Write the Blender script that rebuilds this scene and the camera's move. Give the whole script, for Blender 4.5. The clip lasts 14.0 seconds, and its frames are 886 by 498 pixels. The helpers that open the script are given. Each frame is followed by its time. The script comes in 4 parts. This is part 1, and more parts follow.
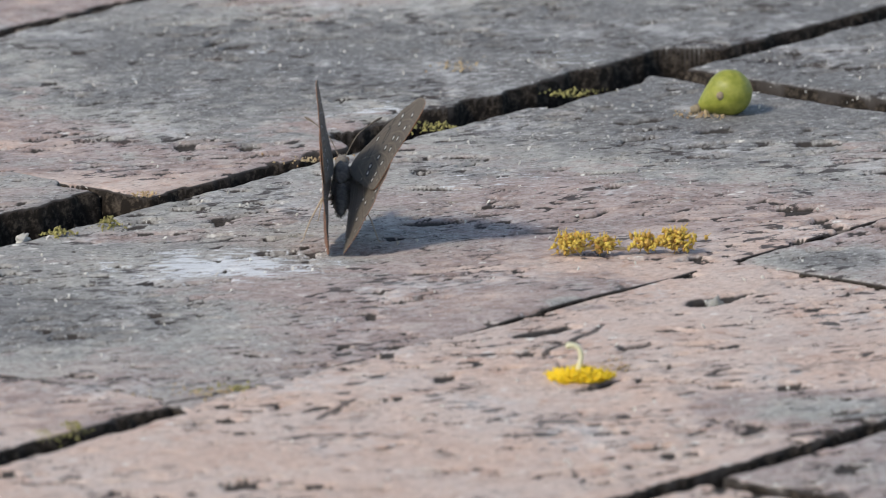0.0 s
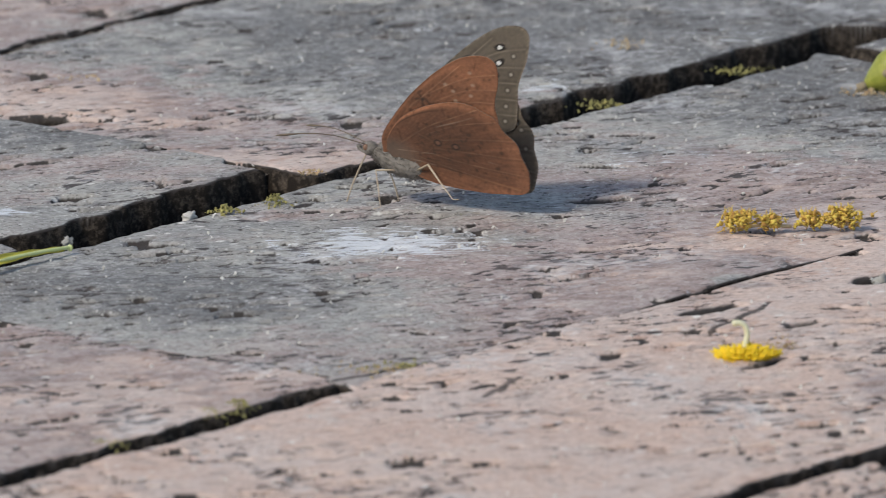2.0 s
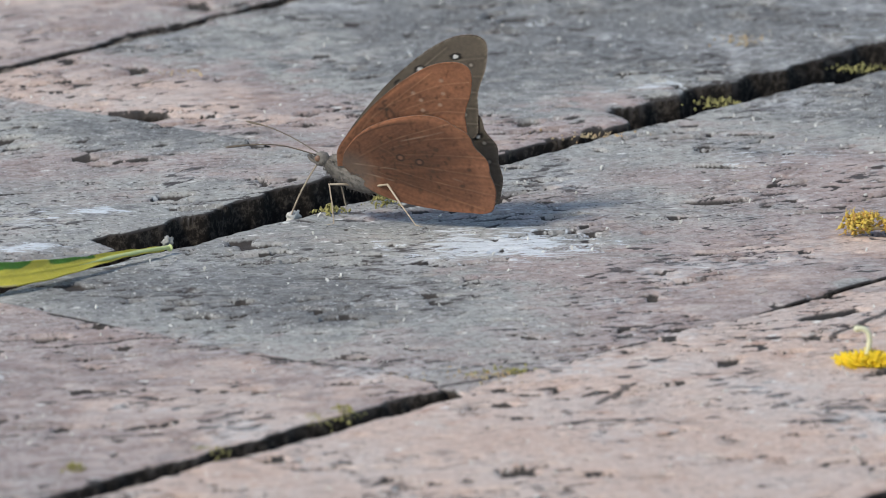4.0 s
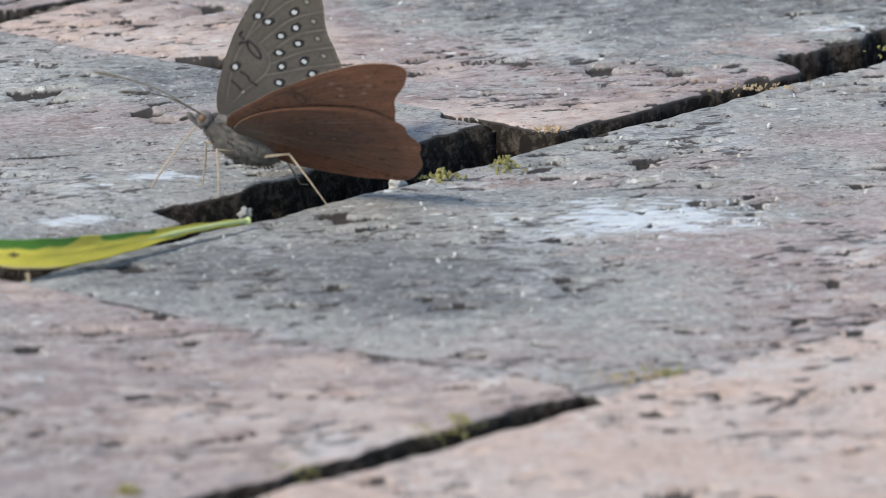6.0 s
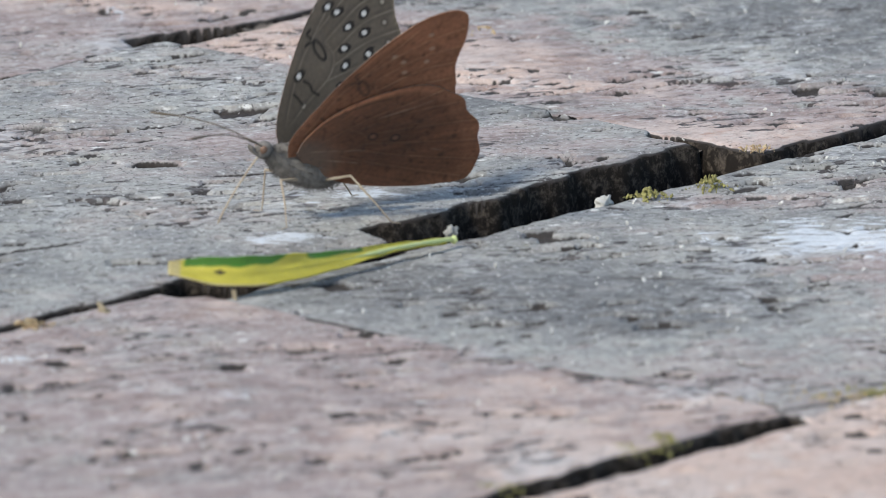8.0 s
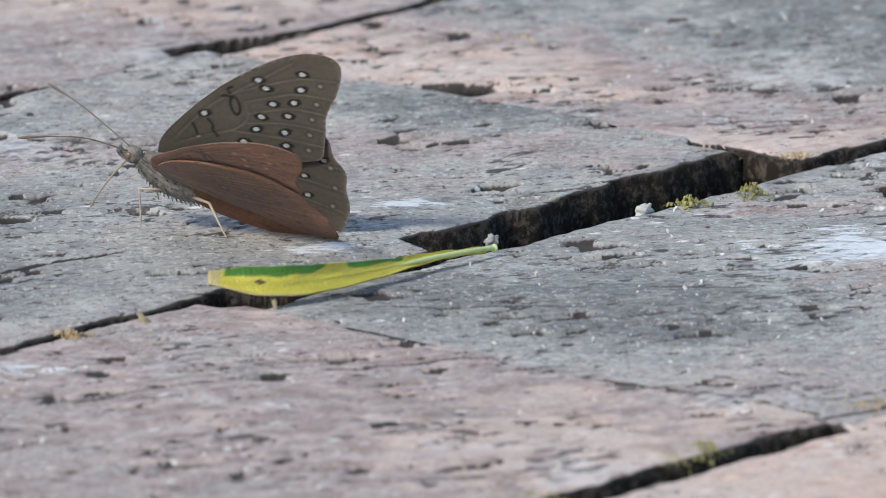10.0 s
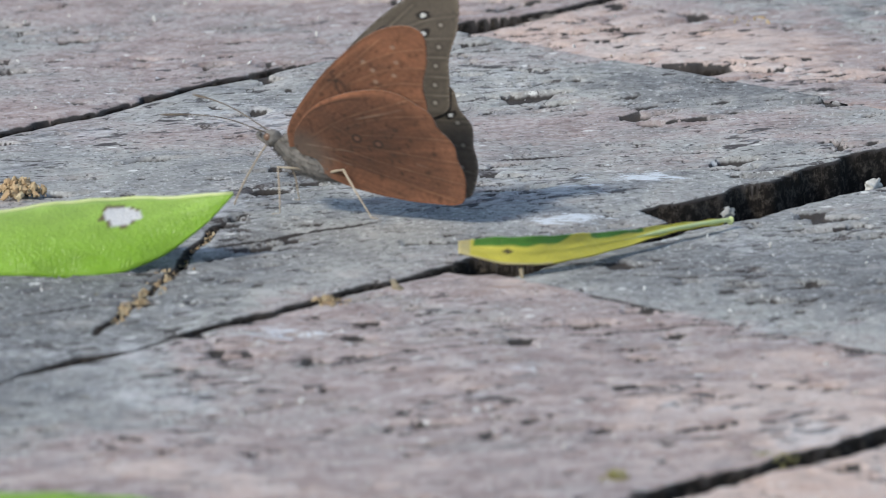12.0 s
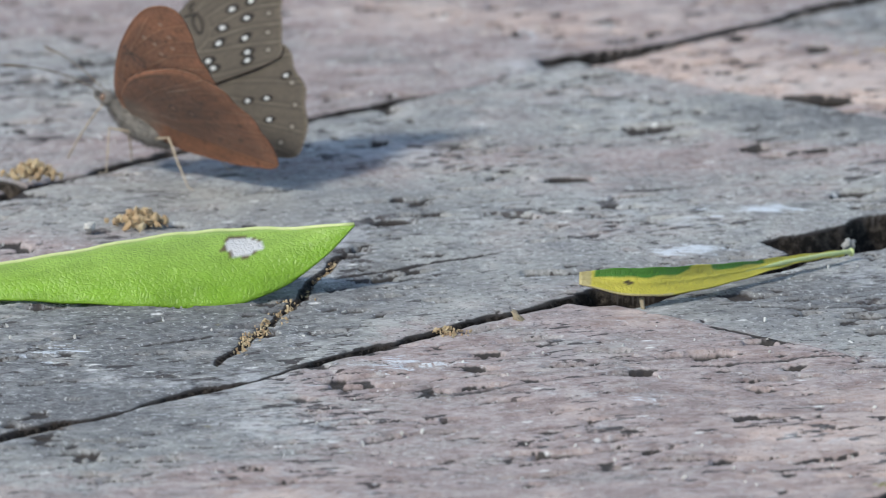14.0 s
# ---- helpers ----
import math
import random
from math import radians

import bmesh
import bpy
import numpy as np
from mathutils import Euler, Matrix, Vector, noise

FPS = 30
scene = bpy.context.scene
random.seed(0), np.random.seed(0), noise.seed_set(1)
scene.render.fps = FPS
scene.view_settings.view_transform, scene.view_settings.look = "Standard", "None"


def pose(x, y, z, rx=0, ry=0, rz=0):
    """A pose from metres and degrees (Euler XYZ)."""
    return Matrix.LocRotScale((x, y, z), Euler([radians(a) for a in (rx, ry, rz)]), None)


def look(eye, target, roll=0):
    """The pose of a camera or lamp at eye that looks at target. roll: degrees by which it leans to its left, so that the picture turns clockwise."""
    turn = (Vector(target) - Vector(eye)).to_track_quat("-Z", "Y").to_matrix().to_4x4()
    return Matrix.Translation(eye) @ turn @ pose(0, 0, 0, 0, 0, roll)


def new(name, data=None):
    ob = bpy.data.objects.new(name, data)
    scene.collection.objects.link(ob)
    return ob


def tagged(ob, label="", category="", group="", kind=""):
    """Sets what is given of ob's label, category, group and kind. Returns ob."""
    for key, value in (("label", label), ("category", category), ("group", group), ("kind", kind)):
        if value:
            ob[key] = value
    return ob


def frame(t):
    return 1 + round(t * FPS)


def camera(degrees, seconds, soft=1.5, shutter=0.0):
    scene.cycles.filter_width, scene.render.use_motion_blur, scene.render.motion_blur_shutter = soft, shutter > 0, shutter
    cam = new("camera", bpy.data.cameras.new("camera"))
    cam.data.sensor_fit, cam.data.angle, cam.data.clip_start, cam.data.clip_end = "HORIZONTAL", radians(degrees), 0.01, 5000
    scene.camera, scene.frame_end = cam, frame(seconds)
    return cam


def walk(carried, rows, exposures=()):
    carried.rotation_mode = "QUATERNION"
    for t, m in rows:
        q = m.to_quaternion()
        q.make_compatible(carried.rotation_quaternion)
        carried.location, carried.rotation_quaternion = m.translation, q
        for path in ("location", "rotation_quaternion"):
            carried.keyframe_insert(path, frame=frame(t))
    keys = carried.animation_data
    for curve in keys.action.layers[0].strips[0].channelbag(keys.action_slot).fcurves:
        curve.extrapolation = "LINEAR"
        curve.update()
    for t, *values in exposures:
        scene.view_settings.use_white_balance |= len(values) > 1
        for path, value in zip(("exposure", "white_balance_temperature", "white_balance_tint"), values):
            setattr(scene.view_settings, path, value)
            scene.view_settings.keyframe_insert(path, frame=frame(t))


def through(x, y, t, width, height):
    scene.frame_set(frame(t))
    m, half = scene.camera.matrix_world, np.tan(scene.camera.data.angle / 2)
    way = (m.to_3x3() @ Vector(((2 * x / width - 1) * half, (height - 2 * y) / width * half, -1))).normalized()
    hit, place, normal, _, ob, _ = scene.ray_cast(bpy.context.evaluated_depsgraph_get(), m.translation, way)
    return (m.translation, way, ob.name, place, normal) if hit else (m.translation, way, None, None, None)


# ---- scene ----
# ---- camera: a long lens on a low stand, panning after the butterfly ----
LENS = 3.2
cam = camera(LENS, 14.0, soft=0.5, shutter=0.3)
TILT = radians(12.5)
EYE = Vector((0.02, -2.5 * math.cos(TILT), 2.5 * math.sin(TILT)))
AIM = Vector((0.02, 0.0, 0.0))


def stand(turn, down, lean, nearer):
    """The camera's pose: degrees to the right, down and leaning, and the share of the way to AIM."""
    eye = EYE.lerp(AIM, nearer)
    return pose(*eye, 90 - down, 0, -turn) @ pose(0, 0, 0, 0, 0, lean)


PAN = [
    (0.0, 1.562, 12.429, 0.013, 0.0023),
    (0.5, 1.401, 12.482, -0.072, 0.0026),
    (1.0, 1.350, 12.485, -0.125, 0.0025),
    (1.5, 1.311, 12.498, -0.133, 0.0023),
    (2.0, 0.946, 12.509, -0.139, 0.0018),
    (2.2, 0.873, 12.515, -0.146, 0.0020),
    (3.7, 0.600, 12.508, 0.000, 0.0060),
    (4.3, 0.547, 12.501, 0.075, 0.0920),
    (4.5, 0.551, 12.511, 0.047, 0.1354),
    (5.0, 0.521, 12.531, 0.121, 0.2020),
    (5.5, 0.360, 12.533, 0.145, 0.2016),
    (6.0, 0.179, 12.598, 0.098, 0.2017),
    (6.1, 0.102, 12.609, 0.098, 0.2008),
    (6.2, -0.114, 12.640, 0.098, 0.2008),
    (6.5, -0.343, 12.677, 0.099, 0.2011),
    (7.0, -0.447, 12.697, 0.033, 0.2003),
    (7.5, -0.539, 12.620, 0.005, 0.2002),
    (7.7, -0.587, 12.542, 0.178, 0.2005),
    (9.8, -0.677, 12.509, -0.063, 0.2025),
    (10.0, -0.734, 12.500, -0.086, 0.2025),
    (10.1, -0.751, 12.502, -0.098, 0.2025),
    (10.2, -0.965, 12.517, -0.081, 0.2025),
    (10.4, -1.303, 12.540, -0.048, 0.2025),
    (10.5, -1.412, 12.558, -0.032, 0.2028),
    (11.0, -1.634, 12.605, -0.075, 0.1990),
    (11.5, -1.672, 12.668, -0.016, 0.1619),
    (12.0, -1.582, 12.603, -0.007, 0.1623),
    (12.5, -1.578, 12.594, 0.075, 0.1605),
    (13.0, -1.740, 12.582, 0.052, 0.1600),
    (13.5, -1.857, 12.563, -0.020, 0.1607),
    (14.0, -2.027, 12.491, -0.003, 0.1608),
]
walk(cam, [(t, stand(*row)) for t, *row in PAN], exposures=[(t, stops, kelvin, tint) for t, stops, kelvin, tint in ((0, 0.06, 7120, 8), (1.0, 0.0, 7120, 8), (2.2, -0.01, 7120, 8), (4.3, 0.14, 6790, 5), (5.5, 0.25, 6760, 5), (7.7, 0.29, 6720, 5), (9.8, 0.31, 6700, 5), (11.0, 0.23, 6640, 5), (14, 0.19, 6510, 4))])
FOCUS = new("focus_point")  # where the lens is focused; it is pulled by hand during the shot
cam.data.dof.use_dof, cam.data.dof.focus_object, cam.data.dof.aperture_fstop = True, FOCUS, 56
PULL = [(0.0, 50), (0.5, 45), (1.0, -22), (1.6, -20), (2.0, 25), (2.2, 30), (4.3, 20), (4.5, 20), (5.0, 58), (7.7, 58), (9.8, 12), (10.2, 15), (10.7, 45), (12.5, 42), (13.0, -12), (13.5, -36), (14.0, -52)]  # seconds, mm beyond the origin

# ---- daylight ----
SUN_TURN, SUN_UP = radians(222), radians(43)  # where the sun stands: turn from +x, height
world = bpy.data.worlds.new("sky")
scene.world = world
world.use_nodes = True
sky = world.node_tree.nodes.new("ShaderNodeTexSky")
sky.sky_type, sky.sun_disc = "NISHITA", False
sky.sun_elevation, sky.sun_rotation = SUN_UP, radians(90) - SUN_TURN
world.node_tree.links.new(sky.outputs[0], world.node_tree.nodes["Background"].inputs[0])
world.node_tree.nodes["Background"].inputs[1].default_value = 0.15
sun = new("sun", bpy.data.lights.new("sun", "SUN"))
sun.data.energy, sun.data.angle, sun.data.color = 2.5, radians(8), (1.0, 0.95, 0.88)
sun_way = Vector((math.cos(SUN_TURN) * math.cos(SUN_UP), math.sin(SUN_TURN) * math.cos(SUN_UP), math.sin(SUN_UP)))
sun.matrix_world = look(sun_way * 20, (0, 0, 0))

# ---- numbers shared by the builders ----
MM = 0.001
BOND = radians(50)  # the courses run at 50 degrees to the x axis
CB, SB = math.cos(BOND), math.sin(BOND)


def to_plan(u, v):
    """Millimetres along and across the courses, to millimetres along x and y."""
    return u * CB - v * SB, u * SB + v * CB


def pn(x, y, seed=0):
    """Gradient noise over arrays, about -0.7 to 0.7."""
    x, y = np.asarray(x, float), np.asarray(y, float)
    xi, yi = np.floor(x).astype(np.int64), np.floor(y).astype(np.int64)
    fx, fy = x - xi, y - yi
    sx, sy = fx * fx * fx * (fx * (fx * 6 - 15) + 10), fy * fy * fy * (fy * (fy * 6 - 15) + 10)

    def corner(dx, dy):
        h = ((xi + dx) * 374761393 + (yi + dy) * 668265263 + seed * 1274126177) & 0xFFFFFFFF
        h = ((h ^ (h >> 13)) * 1103515245) & 0xFFFFFFFF
        h = (h ^ (h >> 16)) & 0xFFFFFFFF
        a = h * (2 * np.pi / 4294967296.0)
        return np.cos(a) * (fx - dx) + np.sin(a) * (fy - dy)

    top = corner(0, 0) * (1 - sx) + corner(1, 0) * sx
    low = corner(0, 1) * (1 - sx) + corner(1, 1) * sx
    return top * (1 - sy) + low * sy


def fbm(x, y, seed=0, octaves=4):
    total, gain = 0, 1.0
    for k in range(octaves):
        total = total + gain * pn(x * 2 ** k + 7.3 * k, y * 2 ** k - 3.1 * k, seed + k)
        gain *= 0.5
    return total


def step(a, b, x):
    k = np.clip((x - a) / (b - a), 0, 1)
    return k * k * (3 - 2 * k)


def sheet(name, xs, ys, zs, material, attributes=None, smooth=True):
    """A grid mesh from three equal two-dimensional arrays, in metres."""
    n, m = xs.shape
    mesh = bpy.data.meshes.new(name)
    co = np.stack([xs, ys, zs], -1).reshape(-1, 3).astype(np.float32)
    i = np.arange(n * m).reshape(n, m)
    quads = np.stack([i[:-1, :-1], i[1:, :-1], i[1:, 1:], i[:-1, 1:]], -1).reshape(-1, 4)
    mesh.vertices.add(len(co))
    mesh.vertices.foreach_set("co", co.ravel())
    mesh.loops.add(quads.size)
    mesh.loops.foreach_set("vertex_index", quads.ravel().astype(np.int32))
    mesh.polygons.add(len(quads))
    mesh.polygons.foreach_set("loop_start", np.arange(0, quads.size, 4, dtype=np.int32))
    mesh.update(calc_edges=True)
    if smooth:
        mesh.polygons.foreach_set("use_smooth", np.ones(len(quads), bool))
    for key, values in (attributes or {}).items():
        mesh.attributes.new(key, "FLOAT", "POINT").data.foreach_set("value", values.ravel().astype(np.float32))
    mesh.materials.append(material)
    return mesh


def part(name, bm, material, parent=None, label=""):
    """Links a bmesh as one mesh object, under a thing or part."""
    mesh = bpy.data.meshes.new(name)
    bm.to_mesh(mesh)
    bm.free()
    mesh.materials.append(material)
    for poly in mesh.polygons:
        poly.use_smooth = True
    ob = new(name, mesh)
    ob.parent = parent
    return tagged(ob, label) if label else ob


def tube(bm, points, radii, sides=7):
    """A round tube through the points, with closed ends."""
    points = [Vector(p) for p in points]
    rings = []
    for k, p in enumerate(points):
        ahead = (points[min(k + 1, len(points) - 1)] - points[max(k - 1, 0)]).normalized()
        a = ahead.cross(Vector((0.13, 0.21, 0.97))).normalized()
        b = ahead.cross(a)
        r = radii[k] if isinstance(radii, (list, tuple)) else radii
        rings.append([bm.verts.new(p + (a * math.cos(2 * math.pi * j / sides) + b * math.sin(2 * math.pi * j / sides)) * r) for j in range(sides)])
    for one, two in zip(rings, rings[1:]):
        for j in range(sides):
            bm.faces.new((one[j], one[(j + 1) % sides], two[(j + 1) % sides], two[j]))
    bm.faces.new(rings[0][::-1])
    bm.faces.new(rings[-1])
    return bm


def arc(points, n=12):
    """A smooth curve through points (Catmull-Rom)."""
    pts = [Vector(p) for p in points]
    ext = [2 * pts[0] - pts[1], *pts, 2 * pts[-1] - pts[-2]]
    out = []
    for k in range(1, len(ext) - 2):
        a, b, c, d = ext[k - 1:k + 3]
        for j in range(n):
            s = j / n
            out.append(0.5 * (2 * b + (c - a) * s + (2 * a - 5 * b + 4 * c - d) * s * s + (3 * b - a - 3 * c + d) * s ** 3))
    return out + [pts[-1]]


def blob(bm, centre, radii, turn=None, rough=0.0, level=3, seed=0):
    """An ellipsoid with an uneven skin."""
    made = bmesh.ops.create_icosphere(bm, subdivisions=level, radius=1.0)["verts"]
    m = (turn or Matrix()).to_3x3()
    for v in made:
        k = 1 + rough * noise.noise(v.co * 2.1 + Vector((seed * 3.7, seed, 0)))
        v.co = Vector(centre) + m @ Vector([v.co[i] * radii[i] * k for i in range(3)])
    return bm


# ---- materials ----
def material(name):
    m = bpy.data.materials.new(name)
    m.use_nodes = True
    tree = m.node_tree
    return m, tree, tree.nodes["Principled BSDF"]


class Nodes:
    """Short hand for node trees."""

    def __init__(self, tree):
        self.t = tree

    def put(self, socket, value):
        if isinstance(value, bpy.types.NodeSocket):
            self.t.links.new(value, socket)
        else:
            socket.default_value = value

    def place(self):
        return self.t.nodes.new("ShaderNodeNewGeometry").outputs["Position"]

    def own(self):
        return self.t.nodes.new("ShaderNodeTexCoord").outputs["Object"]

    def attr(self, key, output="Fac"):
        n = self.t.nodes.new("ShaderNodeAttribute")
        n.attribute_name = key
        return n.outputs[output]

    def scaled(self, vector, by):
        n = self.t.nodes.new("ShaderNodeVectorMath")
        n.operation = "MULTIPLY"
        self.put(n.inputs[0], vector)
        n.inputs[1].default_value = by
        return n.outputs[0]

    def grained(self, vector, long):
        """Stretched along the grain of the clay."""
        n = self.t.nodes.new("ShaderNodeMapping")
        n.vector_type = "TEXTURE"
        self.put(n.inputs["Vector"], vector)
        n.inputs["Rotation"].default_value = (0, 0, radians(25))
        n.inputs["Scale"].default_value = (long, 1, 1)
        return n.outputs[0]

    def noise(self, vector, scale, detail=4.0, rough=0.6):
        n = self.t.nodes.new("ShaderNodeTexNoise")
        self.put(n.inputs["Vector"], vector)
        n.inputs["Scale"].default_value, n.inputs["Detail"].default_value, n.inputs["Roughness"].default_value = scale, detail, rough
        return n.outputs["Fac"]

    def cells(self, vector, scale, output="Distance"):
        n = self.t.nodes.new("ShaderNodeTexVoronoi")
        self.put(n.inputs["Vector"], vector)
        n.inputs["Scale"].default_value = scale
        return n.outputs[output]

    def ramp(self, fac, a, b, lo=0.0, hi=1.0):
        n = self.t.nodes.new("ShaderNodeMapRange")
        n.interpolation_type = "SMOOTHSTEP"
        self.put(n.inputs[0], fac)
        for k, value in enumerate((a, b, lo, hi)):
            self.put(n.inputs[k + 1], value)
        return n.outputs[0]

    def mix(self, fac, a, b, how="MIX"):
        n = self.t.nodes.new("ShaderNodeMix")
        n.data_type, n.blend_type = "RGBA", how
        self.put(n.inputs[0], fac)
        for socket, value in ((n.inputs[6], a), (n.inputs[7], b)):
            self.put(socket, (*value, 1) if isinstance(value, tuple) else value)
        return n.outputs[2]

    def sums(self, a, b, how="ADD"):
        n = self.t.nodes.new("ShaderNodeMath")
        n.operation = how
        self.put(n.inputs[0], a)
        self.put(n.inputs[1], b)
        return n.outputs[0]

    def bump(self, height, strength, distance):
        n = self.t.nodes.new("ShaderNodeBump")
        self.put(n.inputs["Height"], height)
        n.inputs["Strength"].default_value, n.inputs["Distance"].default_value = strength, distance
        return n.outputs[0]

    def chance(self):
        return self.t.nodes.new("ShaderNodeObjectInfo").outputs["Random"]

    def island(self):
        return self.t.nodes.new("ShaderNodeNewGeometry").outputs["Random Per Island"]


def brick_material():
    m, tree, out = material("weathered_brick")
    k = Nodes(tree)
    place = k.place()
    flat = k.scaled(place, (1.0, 0.85, 1.0))
    soot, dirt_shade, crust = k.attr("soot"), k.attr("dirt_shade"), k.attr("crust")
    grain = k.noise(k.grained(place, 1.3), 900, 5, 0.7)
    cloud = k.noise(flat, 42, 4, 0.55)
    patch = k.noise(k.grained(place, 1.8), 230, 4, 0.6)
    clay = k.mix(k.ramp(cloud, 0.35, 0.65), (0.65, 0.47, 0.395), (0.63, 0.51, 0.465))
    clay = k.mix(k.ramp(patch, 0.54, 0.70, 0, 0.75), clay, (0.51, 0.305, 0.232))
    grey = k.mix(k.ramp(cloud, 0.32, 0.68), (0.272, 0.277, 0.274), (0.42, 0.422, 0.395))
    grey = k.mix(k.ramp(patch, 0.5, 0.72, 0, 0.6), grey, (0.17, 0.178, 0.20))
    amount = k.sums(soot, k.sums(k.sums(patch, -0.5), 0.55, "MULTIPLY"))
    amount = k.sums(amount, k.sums(k.sums(grain, -0.5), 0.45, "MULTIPLY"))
    mauve = k.mix(k.ramp(patch, 0.4, 0.65), (0.42, 0.335, 0.325), (0.29, 0.205, 0.190))
    colour = k.mix(k.ramp(amount, 0.0, 0.5), clay, mauve)
    colour = k.mix(k.ramp(amount, 0.5, 1.1, 0.0, 0.92), colour, grey)
    colour = k.mix(k.ramp(amount, 0.95, 1.7, 0, 0.8), colour, (0.092, 0.095, 0.104))
    mottle = k.noise(flat, 105, 5, 0.62)
    colour = k.mix(k.ramp(mottle, 0.44, 0.33, 0.0, 0.42), colour, (0.15, 0.135, 0.135))
    colour = k.mix(k.ramp(mottle, 0.57, 0.69, 0.0, 0.40), colour, (0.62, 0.57, 0.53))
    colour = k.mix(k.ramp(grain, 0.34, 0.66), k.mix(0.26, colour, (0.07, 0.06, 0.06)), k.mix(0.17, colour, (0.72, 0.70, 0.68)))
    # pale scuffs along the grain, and small white flecks
    scuff = k.noise(k.grained(place, 1.6), 700, 4, 0.7)
    scuffed = k.ramp(k.noise(flat, 55, 3, 0.6), 0.44, 0.62, 0.1, 0.6)
    colour = k.mix(k.sums(k.ramp(scuff, 0.57, 0.68), scuffed, "MULTIPLY"), colour, (0.60, 0.59, 0.585))
    fleck = k.ramp(k.cells(k.grained(place, 1.9), 330), 0.08, 0.20, 1, 0)
    rare = k.ramp(k.cells(k.grained(place, 1.9), 330, "Color"), 0.66, 0.68)
    colour = k.mix(k.sums(k.sums(fleck, rare, "MULTIPLY"), 0.85, "MULTIPLY"), colour, (0.76, 0.75, 0.73))
    # fine grains that show dark and pale
    speck = k.noise(k.scaled(place, (1.0, 0.6, 1.0)), 1500, 3, 0.55)
    sooted = k.ramp(amount, 0.3, 1.0, 0.35, 0.8)
    colour = k.mix(k.sums(k.ramp(speck, 0.40, 0.33), sooted, "MULTIPLY"), colour, (0.075, 0.072, 0.075))
    colour = k.mix(k.sums(k.ramp(speck, 0.61, 0.68), k.sums(sooted, 0.75, "MULTIPLY"), "MULTIPLY"), colour, (0.66, 0.66, 0.65))
    # shallow slits in the clay, holding dirt
    region = k.ramp(k.noise(flat, 38, 3, 0.6), 0.40, 0.66, -0.05, 0.105)
    wide = k.ramp(k.sums(k.noise(k.grained(place, 1.9), 360, 4, 0.55), region), 0.665, 0.69, 0.0, 0.95)
    thin = k.ramp(k.sums(k.noise(k.grained(place, 2.7), 700, 3, 0.55), region), 0.665, 0.695, 0.0, 0.85)
    slit = k.sums(wide, thin, "MAXIMUM")
    colour = k.mix(slit, colour, (0.058, 0.047, 0.046))
    algae = k.noise(place, 130, 5, 0.7)
    colour = k.mix(k.ramp(algae, 0.65, 0.77, 0, 0.5), colour, (0.30, 0.27, 0.10))
    bloom = k.sums(k.noise(flat, 36, 5, 0.6), k.sums(k.sums(scuff, -0.5), 0.5, "MULTIPLY"))
    colour = k.mix(k.ramp(bloom, 0.55, 0.74, 0, 0.55), colour, (0.64, 0.64, 0.66))
    thread = k.noise(k.scaled(place, (0.45, 1.3, 1.0)), 560, 5, 0.75)
    white = k.ramp(k.sums(crust, k.sums(k.sums(thread, -0.5), 3.6, "MULTIPLY")), 0.48, 0.82)
    colour = k.mix(white, colour, k.mix(0.78, colour, (0.72, 0.76, 0.82)))
    colour = k.mix(k.ramp(k.sums(dirt_shade, k.sums(k.sums(grain, -0.5), 0.5, "MULTIPLY")), 0.3, 0.85), colour, (0.050, 0.043, 0.040))
    # joint walls and deep cracks: near-black shade painted over dirt and algae
    colour = k.mix(k.ramp(dirt_shade, 1.15, 1.75), colour, k.mix(k.ramp(k.noise(place, 800, 4, 0.7), 0.45, 0.7), (0.02, 0.017, 0.015), (0.095, 0.078, 0.064)))
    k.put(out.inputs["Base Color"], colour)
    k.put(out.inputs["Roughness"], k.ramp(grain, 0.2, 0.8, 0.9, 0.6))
    k.put(out.inputs["Specular IOR Level"], k.ramp(dirt_shade, 0.6, 1.6, 0.4, 0.03))
    fine = k.sums(grain, k.sums(scuff, 0.8, "MULTIPLY"))
    fine = k.sums(fine, k.sums(slit, -1.6, "MULTIPLY"))
    k.put(out.inputs["Normal"], k.bump(fine, 0.5, 0.00045))
    return m


def soil_material(name, one, two, three, scale=500):
    m, tree, out = material(name)
    k = Nodes(tree)
    place = k.place()
    grain = k.noise(place, scale, 5, 0.7)
    colour = k.mix(k.ramp(grain, 0.35, 0.65), one, two)
    colour = k.mix(k.ramp(k.noise(place, scale * 0.3, 4, 0.6), 0.55, 0.7), colour, three)
    k.put(out.inputs["Base Color"], colour)
    out.inputs["Roughness"].default_value = 0.95
    k.put(out.inputs["Normal"], k.bump(grain, 0.9, 0.0012))
    return m


def crumb_material(name, one, two, rough=0.85):
    """Small loose bits, each with its own shade."""
    m, tree, out = material(name)
    k = Nodes(tree)
    colour = k.mix(k.island(), one, two)
    colour = k.mix(k.ramp(k.noise(k.place(), 1500, 3), 0.4, 0.7, 0, 0.5), colour, tuple(0.45 * c for c in one))
    k.put(out.inputs["Base Color"], colour)
    out.inputs["Roughness"].default_value = rough
    return m


